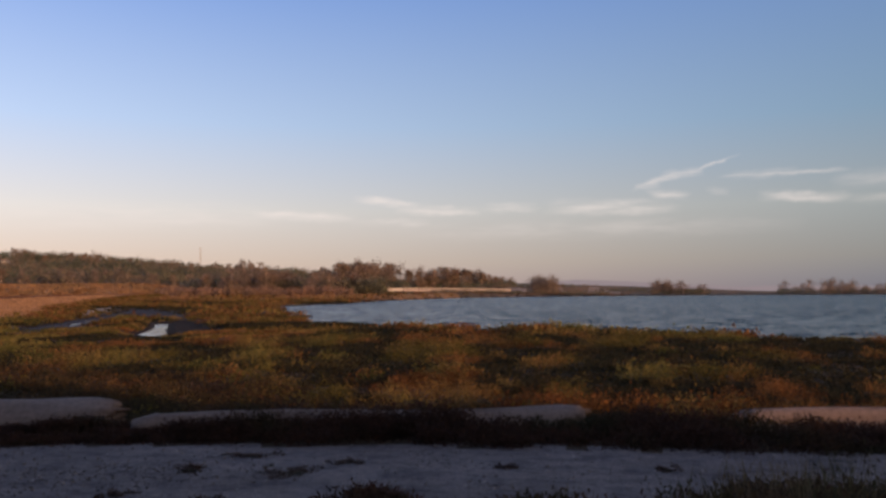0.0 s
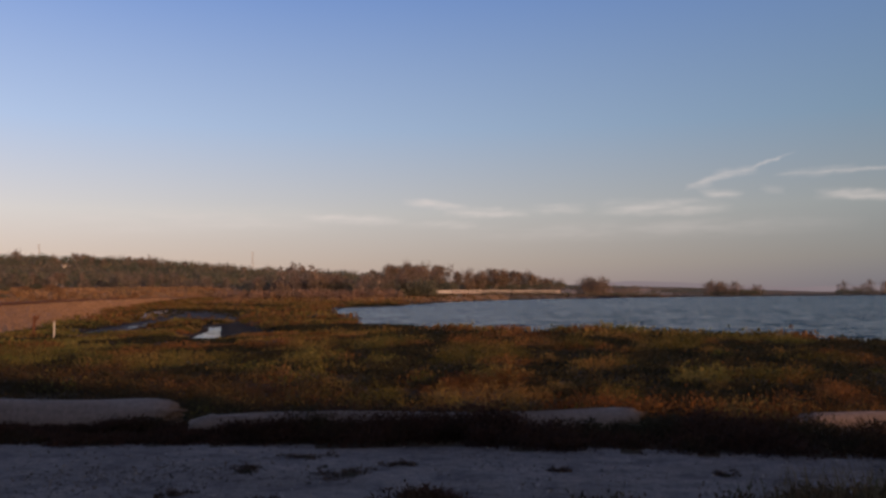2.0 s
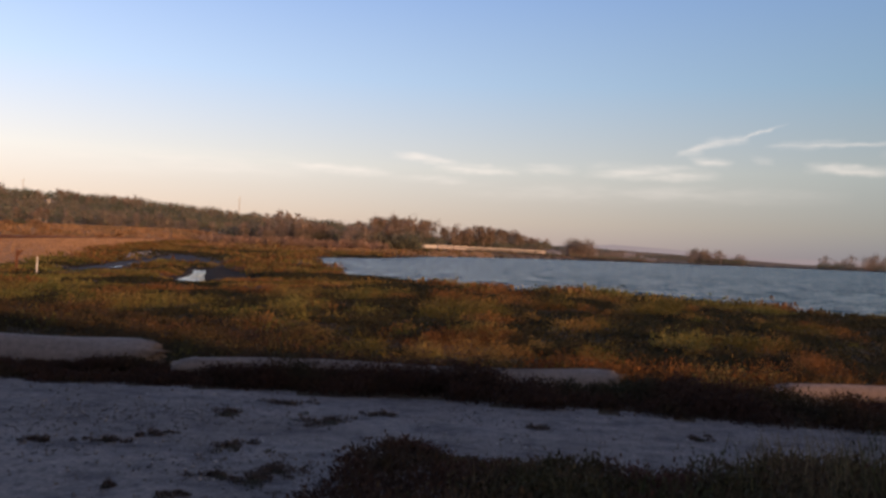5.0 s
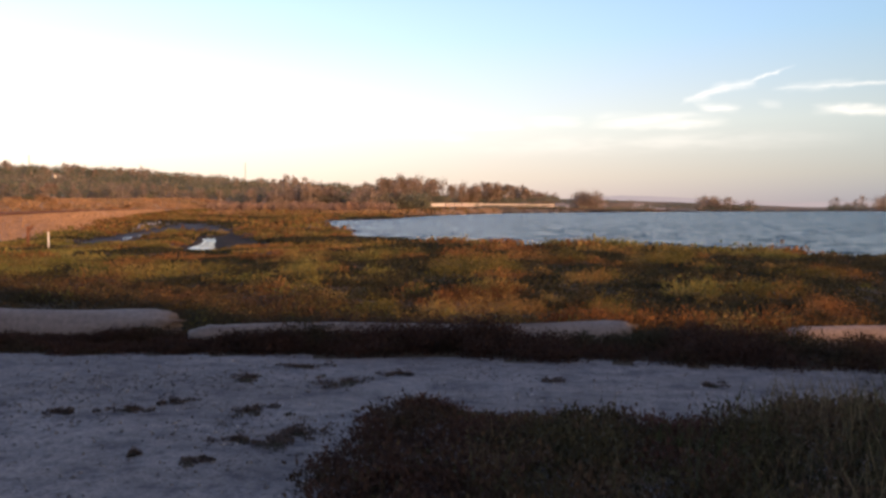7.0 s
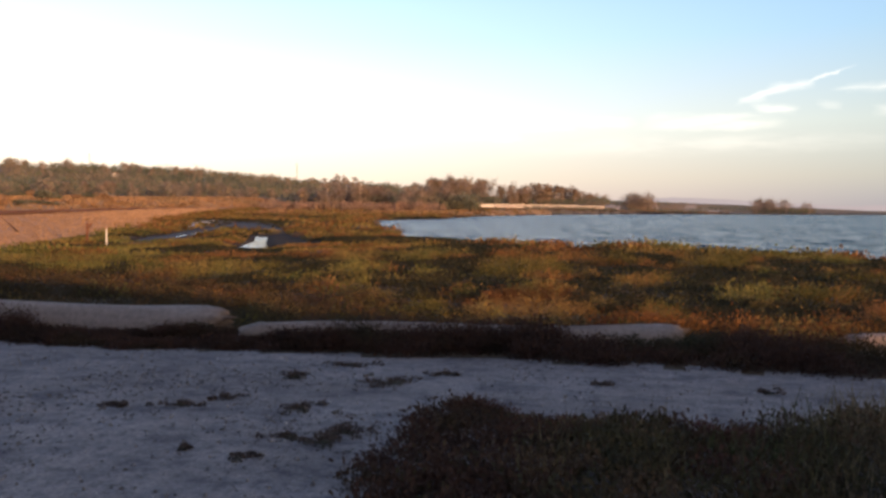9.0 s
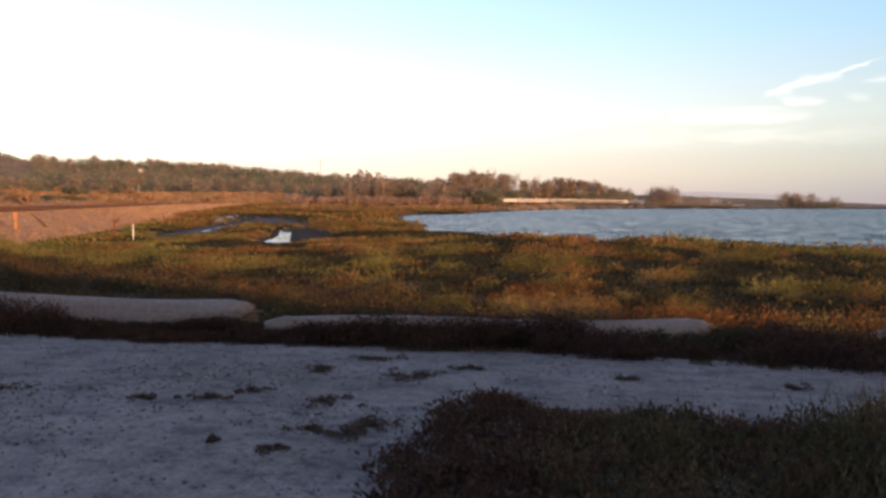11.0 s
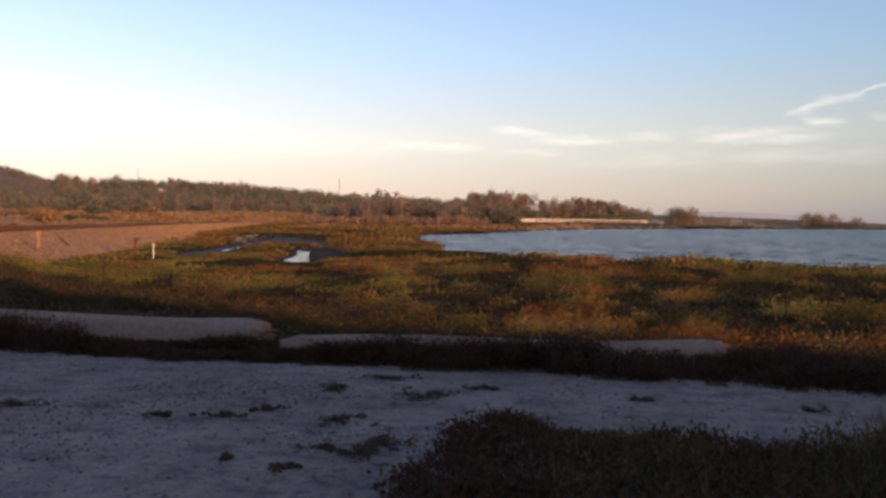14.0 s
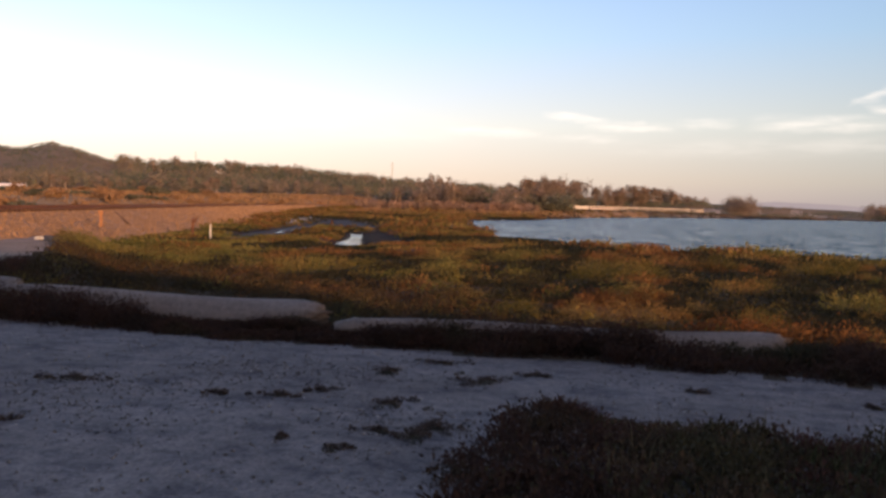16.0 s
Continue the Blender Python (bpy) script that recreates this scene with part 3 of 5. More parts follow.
def box(bm, x0, x1, y0, y1, z0, z1, bevel=0.0):
    got = bmesh.ops.create_cube(bm, size=1, matrix=Matrix.LocRotScale(((x0 + x1) / 2, (y0 + y1) / 2, (z0 + z1) / 2), None, (x1 - x0, y1 - y0, z1 - z0)))
    if bevel:
        edges = {e for v in got["verts"] for e in v.link_edges}
        bmesh.ops.bevel(bm, geom=list(edges), offset=bevel, segments=2, affect="EDGES")
    return bm


def blades(rng, base, tall, wide, lean):
    """Bent, tapering blades at base points (n x 3): 5 corners and 2 faces each."""
    n = len(base)
    a = rng.uniform(0, 2 * np.pi, n)
    side = np.stack([np.cos(a), np.sin(a), np.zeros(n)], 1) * (wide * 0.5)[:, None]
    b = rng.uniform(0, 2 * np.pi, n)
    off = np.stack([np.cos(b), np.sin(b), np.zeros(n)], 1) * (tall * lean * rng.uniform(0.2, 1.0, n))[:, None]
    up = np.zeros((n, 3))
    up[:, 2] = tall
    mid = base + off * 0.4 + up * 0.6
    tip = base + off + up
    v = np.stack([base - side * 0.7, base + side * 0.7, mid + side, mid - side, tip], 1).reshape(-1, 3)
    k = np.arange(n)[:, None] * 5
    return v, k + np.array([[0, 1, 2, 3]]), k + np.array([[3, 2, 4]])


def sector(rng, n, r0, r1, a0, a1):
    """Points spread evenly over part of a ring: azimuths in degrees to the left."""
    r = np.sqrt(rng.uniform(r0 * r0, r1 * r1, n))
    a = np.radians(rng.uniform(a0, a1, n))
    return -r * np.sin(a), r * np.cos(a), r


# ---- the ground ----
def build_ground():
    az = np.concatenate([np.linspace(-50, 10, 170), np.linspace(10, 36, 170)[1:], np.linspace(36, 56, 70)[1:], np.linspace(56, 230, 60)[1:], np.linspace(230, 250, 110)[1:], np.linspace(250, 310, 22)[1:-1]])
    rr = np.concatenate([[0.0], np.geomspace(2.0, 45, 95), np.geomspace(45, 170, 130)[1:], np.geomspace(170, 4900, 105)[1:]])
    A, RR = np.meshgrid(np.radians(az), rr)
    X, Y = -RR * np.sin(A), RR * np.cos(A)
    Z = height(X, Y)
    n, m = A.shape
    i = np.arange(n - 1)[:, None] * m
    j = np.arange(m)[None, :]
    jn = (j + 1) % m
    quads = np.stack([(i + j), (i + jn), (i + m + jn), (i + m + j)], -1).reshape(-1, 4)
    v = np.stack([X, Y, Z], -1).reshape(-1, 3)
    c = v[quads].mean(1)
    x, y, z = c.T
    r = np.hypot(x, y)
    a = np.degrees(np.arctan2(-x, y))
    mat = np.zeros(len(c), int)
    mat[z < -0.695] = 1
    dry = (TRACK_SIDE(x, y) > 0) | (r > 190) & (z > -0.4) | (y < -13)
    mat[dry] = 2
    mat[(r > 470) & (a > -40) & (a < 60) & (z > -0.4)] = 3
    edge = lot_limit(x) + 0.5 * (fbm(x * 0.9, y * 0.9, 7) - 0.5)
    mat[(y < edge) & (y > -13) & (TRACK_SIDE(x, y) < 2) & (r < 45)] = 4
    mat[(r > 900) & (r < 1250) & (a > -12) & (a < 1.5) & (fbm(a * 1.2, r * 0.012, 91) > 0.56)] = 5
    mat[(mat == 4) & (x < -12.2 + 1.6 * (fbm(x * 0.5, y * 0.5, 15) - 0.5)) & (y > 6)] = 7
    flat = to_line(x, y, FLAT + FLAT[:1]) * np.where(inside(x, y, FLAT), -1, 1) < 1.0
    mat[(flat | inside(x, y, CREEK)) & (z < -0.695) & (r < 170)] = 6
    mat[inside(x, y, DIRT)] = 5
    me = mesh_from("ground", v, [quads], [SOIL, MUD, DRY, WOODSOIL, GRAVEL, SAND, WET, TRAIL], mat, True)
    tagged(new("ground", me), "flat gravel lot, salt marsh and dry fields running out to hills", "ground", kind="structure")


def build_water():
    me = mesh_from("water", [(-12, 60, WATER_Z), (12, 36, WATER_Z), (30, 15, WATER_Z), (750, 15, WATER_Z), (750, 700, WATER_Z), (-60, 700, WATER_Z), (-60, 160, WATER_Z)],
                   [np.arange(7)[None, :]], WATER)
    tagged(new("water", me), "wind-rippled blue water of a shallow tidal bay", "water", kind="structure")


def build_pond():
    z = WATER_Z - 0.02
    me = mesh_from("creek_water", [(-62, 40, z), (-13, 40, z), (-22, 150, z), (-62, 150, z)], [np.array([[0, 1, 2, 3]])], CREEK_WATER)
    tagged(new("creek_water", me), "shallow grey-blue water in a muddy tidal creek", "water", kind="structure")
    z = WATER_Z - 0.01
    me = mesh_from("pond_water", [(-21, 46, z), (-14, 46, z), (-19, 74, z), (-28, 74, z)], [np.array([[0, 1, 2, 3]])], STILL)
    tagged(new("pond_water", me), "still bright water in a small marsh pool", "water", kind="structure")


def ribbon(name, pts, offsets, mat, label, category, step=4.0):
    """A strip swept along the railway: offsets are (sideways, up) of its section."""
    xs, ys = np.array([p[0] for p in pts], float), np.array([p[1] for p in pts], float)
    y = np.arange(ys[0], ys[-1], step)
    x = np.interp(y, ys, xs)
    for _ in range(6):
        x[1:-1] = (x[:-2] + 2 * x[1:-1] + x[2:]) / 4
    tx, ty = np.gradient(x), np.gradient(y)
    L = np.hypot(tx, ty)
    nx, ny = ty / L, -tx / L
    z = rail_z(y)
    rows = [np.stack([x + nx * s, y + ny * s, z + u], 1) for s, u in offsets]
    v = np.stack(rows, 1).reshape(-1, 3)
    k, n = len(offsets), len(y)
    i = np.arange(n - 1)[:, None] * k
    j = np.arange(k - 1)[None, :]
    q = np.stack([i + j, i + j + 1, i + k + j + 1, i + k + j], -1).reshape(-1, 4)
    ob = new(name, mesh_from(name, v, [q], mat))
    return tagged(ob, label, category, kind="structure")


def build_railway():
    bed = ribbon("embankment", TRACK, [(-22, -9.0), (-7, -3.0), (-2.3, -0.38), (-1.6, -0.34), (1.6, -0.34), (2.1, -0.38), (4.4, -1.15), (7.5, -2.5), (20, -9.0)], BALLAST,
                 "sunlit crushed stone railway embankment beside the marsh", "embankment")
    for s in (-0.72, 0.72):
        ribbon("rail", TRACK, [(s - 0.075, -0.17), (s - 0.02, -0.13), (s - 0.035, -0.03), (s - 0.03, 0), (s + 0.03, 0), (s + 0.035, -0.03), (s + 0.02, -0.13), (s + 0.075, -0.17)], RUST,
               "rust-brown steel rail on the embankment", "rail")
    # sleepers, the stretch beside the marsh
    bm = bmesh.new()
    box(bm, -1.3, 1.3, -0.12, 0.12, -0.42, -0.17)
    me = bpy.data.meshes.new("sleeper")
    bm.to_mesh(me)
    bm.free()
    me.materials.append(TIE)
    ys, xs = [p[1] for p in TRACK], [p[0] for p in TRACK]
    for i in range(300):
        y = 22 + 0.56 * i
        x = float(np.interp(y, ys, xs))
        dx = float(np.interp(y + 1, ys, xs)) - float(np.interp(y - 1, ys, xs))
        ob = new("sleeper", me)
        ob.parent = bed
        ob.matrix_basis = pose(x, y, float(rail_z(y)), 0, 0, math.degrees(math.atan2(-dx, 2)))


def scatter_stones(name, rng, x, y, z, s, mat, label):
    """Rough eight-sided stones at the given places."""
    n = len(x)
    oct_v = np.array([(1, 0, 0), (0, 1, 0), (-1, 0, 0), (0, -1, 0), (0, 0, 0.75), (0, 0, -0.5)])
    oct_f = np.array([(0, 1, 4), (1, 2, 4), (2, 3, 4), (3, 0, 4), (1, 0, 5), (2, 1, 5), (3, 2, 5), (0, 3, 5)])
    a = rng.uniform(0, 2 * np.pi, n)
    v = oct_v[None] * rng.uniform(0.6, 1.3, (n, 6, 1)) * s[:, None, None]
    c, d = np.cos(a)[:, None], np.sin(a)[:, None]
    w = np.stack([v[..., 0] * c - v[..., 1] * d, v[..., 0] * d + v[..., 1] * c, v[..., 2]], -1)
    w += np.stack([x, y, z + s * 0.3], 1)[:, None]
    f = (np.arange(n)[:, None, None] * 6 + oct_f[None]).reshape(-1, 3)
    tagged(new(name, mesh_from(name, w.reshape(-1, 3), [f], mat)), label, "stones", kind="stuff")


def build_ballast_stones():
    rng = np.random.default_rng(19)
    n = 16000
    y = 20 + 200 * rng.random(n) ** 2.2
    side = rng.uniform(1.7, 6.6, n)
    x = np.interp(y, [p[1] for p in TRACK], [p[0] for p in TRACK]) + side * 0.94
    z = rail_z(y) + np.interp(side, [1.6, 2.1, 4.4, 7.5], [-0.34, -0.38, -1.15, -2.5])
    scatter_stones("ballast_stones", rng, x, y + side * 0.34, z, rng.uniform(0.04, 0.09, n) * np.clip(y / 60, 0.9, 2.5), BALLAST_STONE, "coarse crushed stones covering the railway embankment")


def log(name, x0, y0, x1, y1, rad, label):
    """A felled trunk with uneven girth and a worn, rounded end."""
    rng = np.random.default_rng(int(abs(x0 * 100) + 7))
    L = math.hypot(x1 - x0, y1 - y0)
    n, k = 40, 20
    bm = bmesh.new()
    rings = []
    for i in range(n + 1):
        t = 0.5 - 0.5 * math.cos(math.pi * i / n)
        end = min(t, 1 - t) * L
        f = 0.25 + 0.75 * math.sqrt(max(0.0, 1 - (1 - min(1, end / (1.5 * rad))) ** 2))
        worn = 0.16 * max(0.0, 1 - end / 0.3)
        ring = []
        for j in range(k):
            a = 2 * math.pi * j / k
            q = rad * f * (1 + 0.10 * (float(vnoise(t * L * 1.2, j * 0.7, 3)) - 0.5) + 0.08 * math.sin(3 * a + t * 5) + worn * rng.normal())
            ring.append(bm.verts.new((t * L + worn * rad * 2 * rng.normal(), q * math.cos(a), rad * 0.85 + q * 0.95 * math.sin(a) + 0.03 * math.sin(t * 7))))
        rings.append(ring)
    for r0, r1 in zip(rings[:-1], rings[1:]):
        for j in range(k):
            bm.faces.new((r0[j], r1[j], r1[(j + 1) % k], r0[(j + 1) % k]))
    bm.faces.new(rings[0]), bm.faces.new(rings[-1][::-1])
    for f in bm.faces:
        f.smooth = True
    ob = part(name, bm, WOOD)
    z = float(height((x0 + x1) / 2, (y0 + y1) / 2))
    ob.matrix_world = pose(x0, y0, z - 0.04, 0, 0, math.degrees(math.atan2(y1 - y0, x1 - x0)))
    return tagged(ob, label, "log", "logs edging the lot")


def build_logs():
    log("log", -9.5, 10.5, -3.92, 10.05, 0.225, "long pale weathered log lying at the edge of the gravel")
    log("log", -3.52, 9.5, 1.7, 9.97, 0.155, "slim weathered log half hidden by dark saltbush")
    log("log", 3.4, 9.8, 8.6, 9.35, 0.18, "weathered log partly overgrown by reddish saltbush")
    log("log", -15.8, 14.0, -9.95, 11.7, 0.18, "grey weathered log beyond the others at the lot's edge")


def tufts(name, rng, x, y, per, tall, wide, lean, spread, mat, label, category):
    """Clumps of blades: per blades round every point."""
    n = len(x)
    X = np.repeat(x, per) + rng.normal(0, 1, n * per) * np.repeat(spread, per)
    Y = np.repeat(y, per) + rng.normal(0, 1, n * per) * np.repeat(spread, per)
    Z = height(X, Y)
    keep = Z > WATER_Z + 0.04
    T = np.repeat(tall, per) * rng.uniform(0.45, 1.1, n * per)
    Wd = np.repeat(wide, per) * rng.uniform(0.6, 1.3, n * per)
    base = np.stack([X, Y, Z - 0.02], 1)[keep]
    v, q, t = blades(rng, base, T[keep], Wd[keep], lean)
    ob = new(name, mesh_from(name, v, [q, t], mat))
    return tagged(ob, label, category, kind="stuff")


def shrubs(name, rng, x, y, rad, tall, per, leaf, mat, label, category, floor=-0.76, ragged=0.2, banked=False):
    """Low rounded shrubs: short twigs set all over a dome, pointing outwards and up."""
    n = len(x)
    N = n * per
    a = rng.uniform(0, 2 * np.pi, N)
    u = rng.random(N)
    rho = np.sqrt(1 - u * u)
    R, H, S = np.repeat(rad, per), np.repeat(tall, per), np.repeat(leaf, per) * rng.uniform(0.6, 1.4, N)
    fill = rng.uniform(0.55, 1.0, N) * (1 + ragged * rng.normal(0, 1, N))
    px, py = np.repeat(x, per) + np.cos(a) * rho * R * fill, np.repeat(y, per) + np.sin(a) * rho * R * fill
    pz = slope_z(px, py) if banked else height(px, py)
    ok = pz > floor
    p = np.stack([px, py, pz + u * H * fill], 1)
    d = np.stack([np.cos(a) * rho, np.sin(a) * rho, u * 0.6 + 0.55], 1) + rng.normal(0, 0.45, (N, 3))
    d /= np.linalg.norm(d, axis=1)[:, None]
    w = np.cross(d, rng.normal(0, 1, (N, 3)))
    w /= np.linalg.norm(w, axis=1)[:, None]
    d, w = d * S[:, None] * 0.85, w * S[:, None] * 0.22
    v = np.stack([p - d * 0.5, p + w, p + d * 0.6, p - w], 1)[ok].reshape(-1, 3)
    f = np.arange(len(v)).reshape(-1, 4)
    return tagged(new(name, mesh_from(name, v, [f], mat)), label, category, kind="stuff")


def SEDGE(x, y):
    """Below 1 inside the wet hollow."""
    return np.hypot((x + 7.5) / 8, (y - 57) / 6.5) + 0.5 * (fbm(x * 0.3, y * 0.3, 121) - 0.5)


def build_marsh():
    rng = np.random.default_rng(4)
    for r0, r1, n, per, tall, leaf, rad in ((9, 20, 3600, 115, 0.27, 0.047, 0.27), (20, 40, 5200, 72, 0.30, 0.08, 0.48),
                                             (40, 90, 7400, 34, 0.30, 0.23, 0.9), (90, 260, 7400, 16, 0.42, 0.55, 2.0), (260, 520, 5200, 9, 0.7, 1.1, 4.0)):
        x, y, r = sector(rng, n, r0, r1, -31, 44)
        ok = (y > lot_limit(x) + 0.9) & (TRACK_SIDE(x, y) < -7.0)
        z = height(x, y)
        ok &= (z > -0.68) & ~inside(x, y, DIRT)
        # room for the logs
        ok &= y > np.interp(x, [-16, -9.7, -9.6, -3.8, -3.7, 1.8, 1.9, 3.2, 3.3, 8.7, 8.8], [0, 0, 11.0, 10.6, 10.1, 10.45, 0, 0, 10.2, 9.8, 0])
        if r0 == 260:
            ok &= (TRACK_SIDE(x, y) < -14) & (z < 1.6)
        # bare gaps between the mounds
        ok &= (fbm(x * 0.5, y * 0.9, 63) > 0.28) & (SEDGE(x, y) > 1)
        x, y, z, r = x[ok], y[ok], z[ok], r[ok]
        step = {9: 1.25, 20: 0.80, 40: 0.42, 90: 0.12, 260: 0.06}[r0]
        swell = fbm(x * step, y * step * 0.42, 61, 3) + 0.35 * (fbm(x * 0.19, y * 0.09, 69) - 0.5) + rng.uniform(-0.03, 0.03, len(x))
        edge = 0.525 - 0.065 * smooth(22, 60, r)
        k = np.where(swell > edge, 0.8 + 0.7 * smooth(0, 0.15, swell - edge), 0.62 + 0.2 * smooth(-0.15, 0, swell - edge)) * rng.uniform(0.75, 1.25, len(x))
        k = k * (1 - 0.8 * smooth(11, 7, np.hypot(x + 16.5, y - 44))) * (1 - 0.6 * smooth(12, 6, np.hypot(x + 25, y - 52)))
        # near marsh: shade is put into the plants' colour, not cast
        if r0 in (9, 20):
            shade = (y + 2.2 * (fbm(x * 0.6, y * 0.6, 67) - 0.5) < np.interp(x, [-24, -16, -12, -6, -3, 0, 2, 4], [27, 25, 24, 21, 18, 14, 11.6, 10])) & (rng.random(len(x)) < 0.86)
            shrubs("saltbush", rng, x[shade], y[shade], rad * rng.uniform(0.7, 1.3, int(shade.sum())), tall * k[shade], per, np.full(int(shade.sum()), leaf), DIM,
                   "saltbush behind the logs, darkened in colour to stand for shade", "marsh plants")
            x, y, k, swell, edge = x[~shade], y[~shade], k[~shade], swell[~shade], edge[~shade]
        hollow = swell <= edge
        m = int(hollow.sum())
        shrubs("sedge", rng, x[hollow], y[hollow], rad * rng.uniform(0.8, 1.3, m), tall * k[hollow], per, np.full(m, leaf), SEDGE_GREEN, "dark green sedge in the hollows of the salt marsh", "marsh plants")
        x, y, k = x[~hollow], y[~hollow], k[~hollow]
        if r0 in (20, 40):
            a = np.degrees(np.arctan2(-x, y))
            share = 0.75 * smooth(19, 27, a) * smooth(24, 31, np.hypot(x, y)) + 0.42 * smooth(-8, -16, a) * smooth(16, 24, np.hypot(x, y)) + 0.15
            pale = fbm(x * 0.3, y * 0.15, 141) + rng.uniform(-0.06, 0.06, len(x)) > 0.72 - 0.42 * share
            m = int(pale.sum())
            shrubs("marsh_grass", rng, x[pale], y[pale], rad * rng.uniform(0.7, 1.3, m), tall * k[pale], per, np.full(m, leaf), YELLOW, "yellow-green grass standing in sunlit patches of the marsh", "marsh plants")
            x, y, k = x[~pale], y[~pale], k[~pale]
        one = np.ones(len(x))
        shrubs("pickleweed", rng, x, y, rad * rng.uniform(0.7, 1.3, len(x)), tall * k, per, leaf * one, MARSH,
               "olive, ochre and rust-red pickleweed covering the salt marsh", "marsh plants")
    # grass creeping up the foot of the embankment, higher the farther it runs
    y = 95 + 190 * rng.random(1500) ** 0.9
    low = np.interp(y, [95, 115, 150, 200, 240, 290], [7.2, 6.0, 5.6, 4.2, 2.9, 2.4])
    x = np.interp(y, [p[1] for p in TRACK], [p[0] for p in TRACK]) + (low + rng.random(1500) ** 1.4 * (10.5 - low)) / 0.94
    ok = ~inside(x, y, DIRT) & (slope_z(x, y) > -0.68)
    x, y = x[ok], y[ok]
    one = np.ones(len(x))
    shrubs("bank_grass", rng, x, y, 1.0 * one, 0.32 * rng.uniform(0.6, 1.3, len(x)), 18, 0.34 * one, MARSH, "olive and ochre grass creeping up the foot of the embankment", "grass", banked=True)
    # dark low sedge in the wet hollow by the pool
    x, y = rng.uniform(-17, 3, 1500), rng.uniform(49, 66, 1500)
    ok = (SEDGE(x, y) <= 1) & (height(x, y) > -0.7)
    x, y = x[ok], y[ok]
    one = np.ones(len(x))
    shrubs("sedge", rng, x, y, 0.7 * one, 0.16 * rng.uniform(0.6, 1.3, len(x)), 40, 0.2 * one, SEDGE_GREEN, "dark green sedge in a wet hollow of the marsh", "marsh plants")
    # taller rusty growth just beyond the logs
    n = 760
    x, y = rng.normal(3.0, 1.3, n), 10.9 + np.abs(rng.normal(0, 0.9, n))
    x[300:420], y[300:420] = np.clip(rng.normal(0.5, 0.3, 120), -0.1, 0.95), rng.uniform(9.35, 9.62, 120)
    x[420:], y[420:] = rng.uniform(2.5, 9.5, 340), 10.2 + np.abs(rng.normal(0, 1.7, 340))
    ok = ((y > lot_limit(x) + 1.1) | (y < 9.65)) & (x > -1) & (fbm(x * 0.7, y * 0.7, 131) > 0.36)
    x, y = x[ok], y[ok]
    one = np.ones(len(x))
    shrubs("rusty_saltbush", rng, x, y, 0.2 * rng.uniform(0.7, 1.4, len(x)), 0.42 * rng.uniform(0.5, 1.2, len(x)) * np.where(x < 1.6, 1.1, 1.0), 150, 0.05 * one, RUSTY,
           "rust-coloured saltbush catching the sun behind the logs", "bushes", ragged=0.15)


def build_strip():
    rng = np.random.default_rng(8)
    n = 1500
    x = rng.uniform(-14, 12, n)
    d = rng.uniform(0.0, 1.0, n)
    y = lot_limit(x) + d * np.where((x > -9.3) & (x < -3.9), 0.75, 1.0) + 0.35 * (fbm(x * 1.3, x * 0, 73) - 0.5)
    # lower before the open stretch of the long log, higher by the slim one
    swell = np.interp(x, [-14, -9.3, -7.3, -6.4, -5.6, -4.3, -3.2, -2.4, 0, 0.9, 1.5, 2.2, 3.6, 5, 12], [1.4, 1.6, 1.5, 0.8, 0.5, 0.55, 0.75, 1.3, 1.1, 0.75, 0.65, 1.15, 1.0, 0.75, 0.9])
    k = (0.35 + 1.1 * fbm(x * 0.9, y * 0.9, 71)) * swell * np.interp(d, [0, 0.3, 1], [0.4, 0.8, 1.1])
    keep = ~((x > -6.4) & (x < -3.9) & (d > 0.5))
    x, y, k, n = x[keep], y[keep], k[keep], int(keep.sum())
    one = np.ones(n)
    shrubs("saltbush", rng, x, y, 0.2 * rng.uniform(0.7, 1.4, n), 0.31 * k, 150, 0.035 * one, STRIP,
           "dark reddish saltbush growing along the edge of the gravel", "bushes", ragged=0.08)
    # low growth along the foot of the long log, thicker at both ends
    x = np.concatenate([rng.uniform(-9.4, -4.0, 200), rng.uniform(-4.75, -3.95, 40)])
    y = np.interp(x, [-9.5, -3.92], [10.5, 10.05]) - rng.uniform(0.26, 0.55, len(x))
    tall = np.interp(x, [-9.4, -8.0, -7.2, -6.4, -5.2, -4.6, -4.0], [0.30, 0.27, 0.17, 0.11, 0.10, 0.17, 0.20]) * rng.uniform(0.7, 1.2, len(x))
    one = np.ones(len(x))
    shrubs("saltbush", rng, x, y, 0.17 * one, tall, 130, 0.034 * one, STRIP, "low dark red saltbush along the foot of the long log", "bushes", ragged=0.08)
    # a row of it before the slim log, which shows only its back
    x = np.concatenate([rng.uniform(-3.1, 0.15, 180), rng.uniform(1.9, 3.4, 60)])
    y = np.interp(x, [-3.52, 1.7, 3.4], [9.5, 9.97, 9.8]) - rng.uniform(0.18, 0.5, len(x))
    one = np.ones(len(x))
    shrubs("saltbush", rng, x, y, 0.17 * one, 0.225 * (0.75 + 0.5 * fbm(x * 1.1, y * 0, 77)), 150, 0.034 * one, STRIP, "dark red saltbush hiding most of the slim log", "bushes", ragged=0.12)


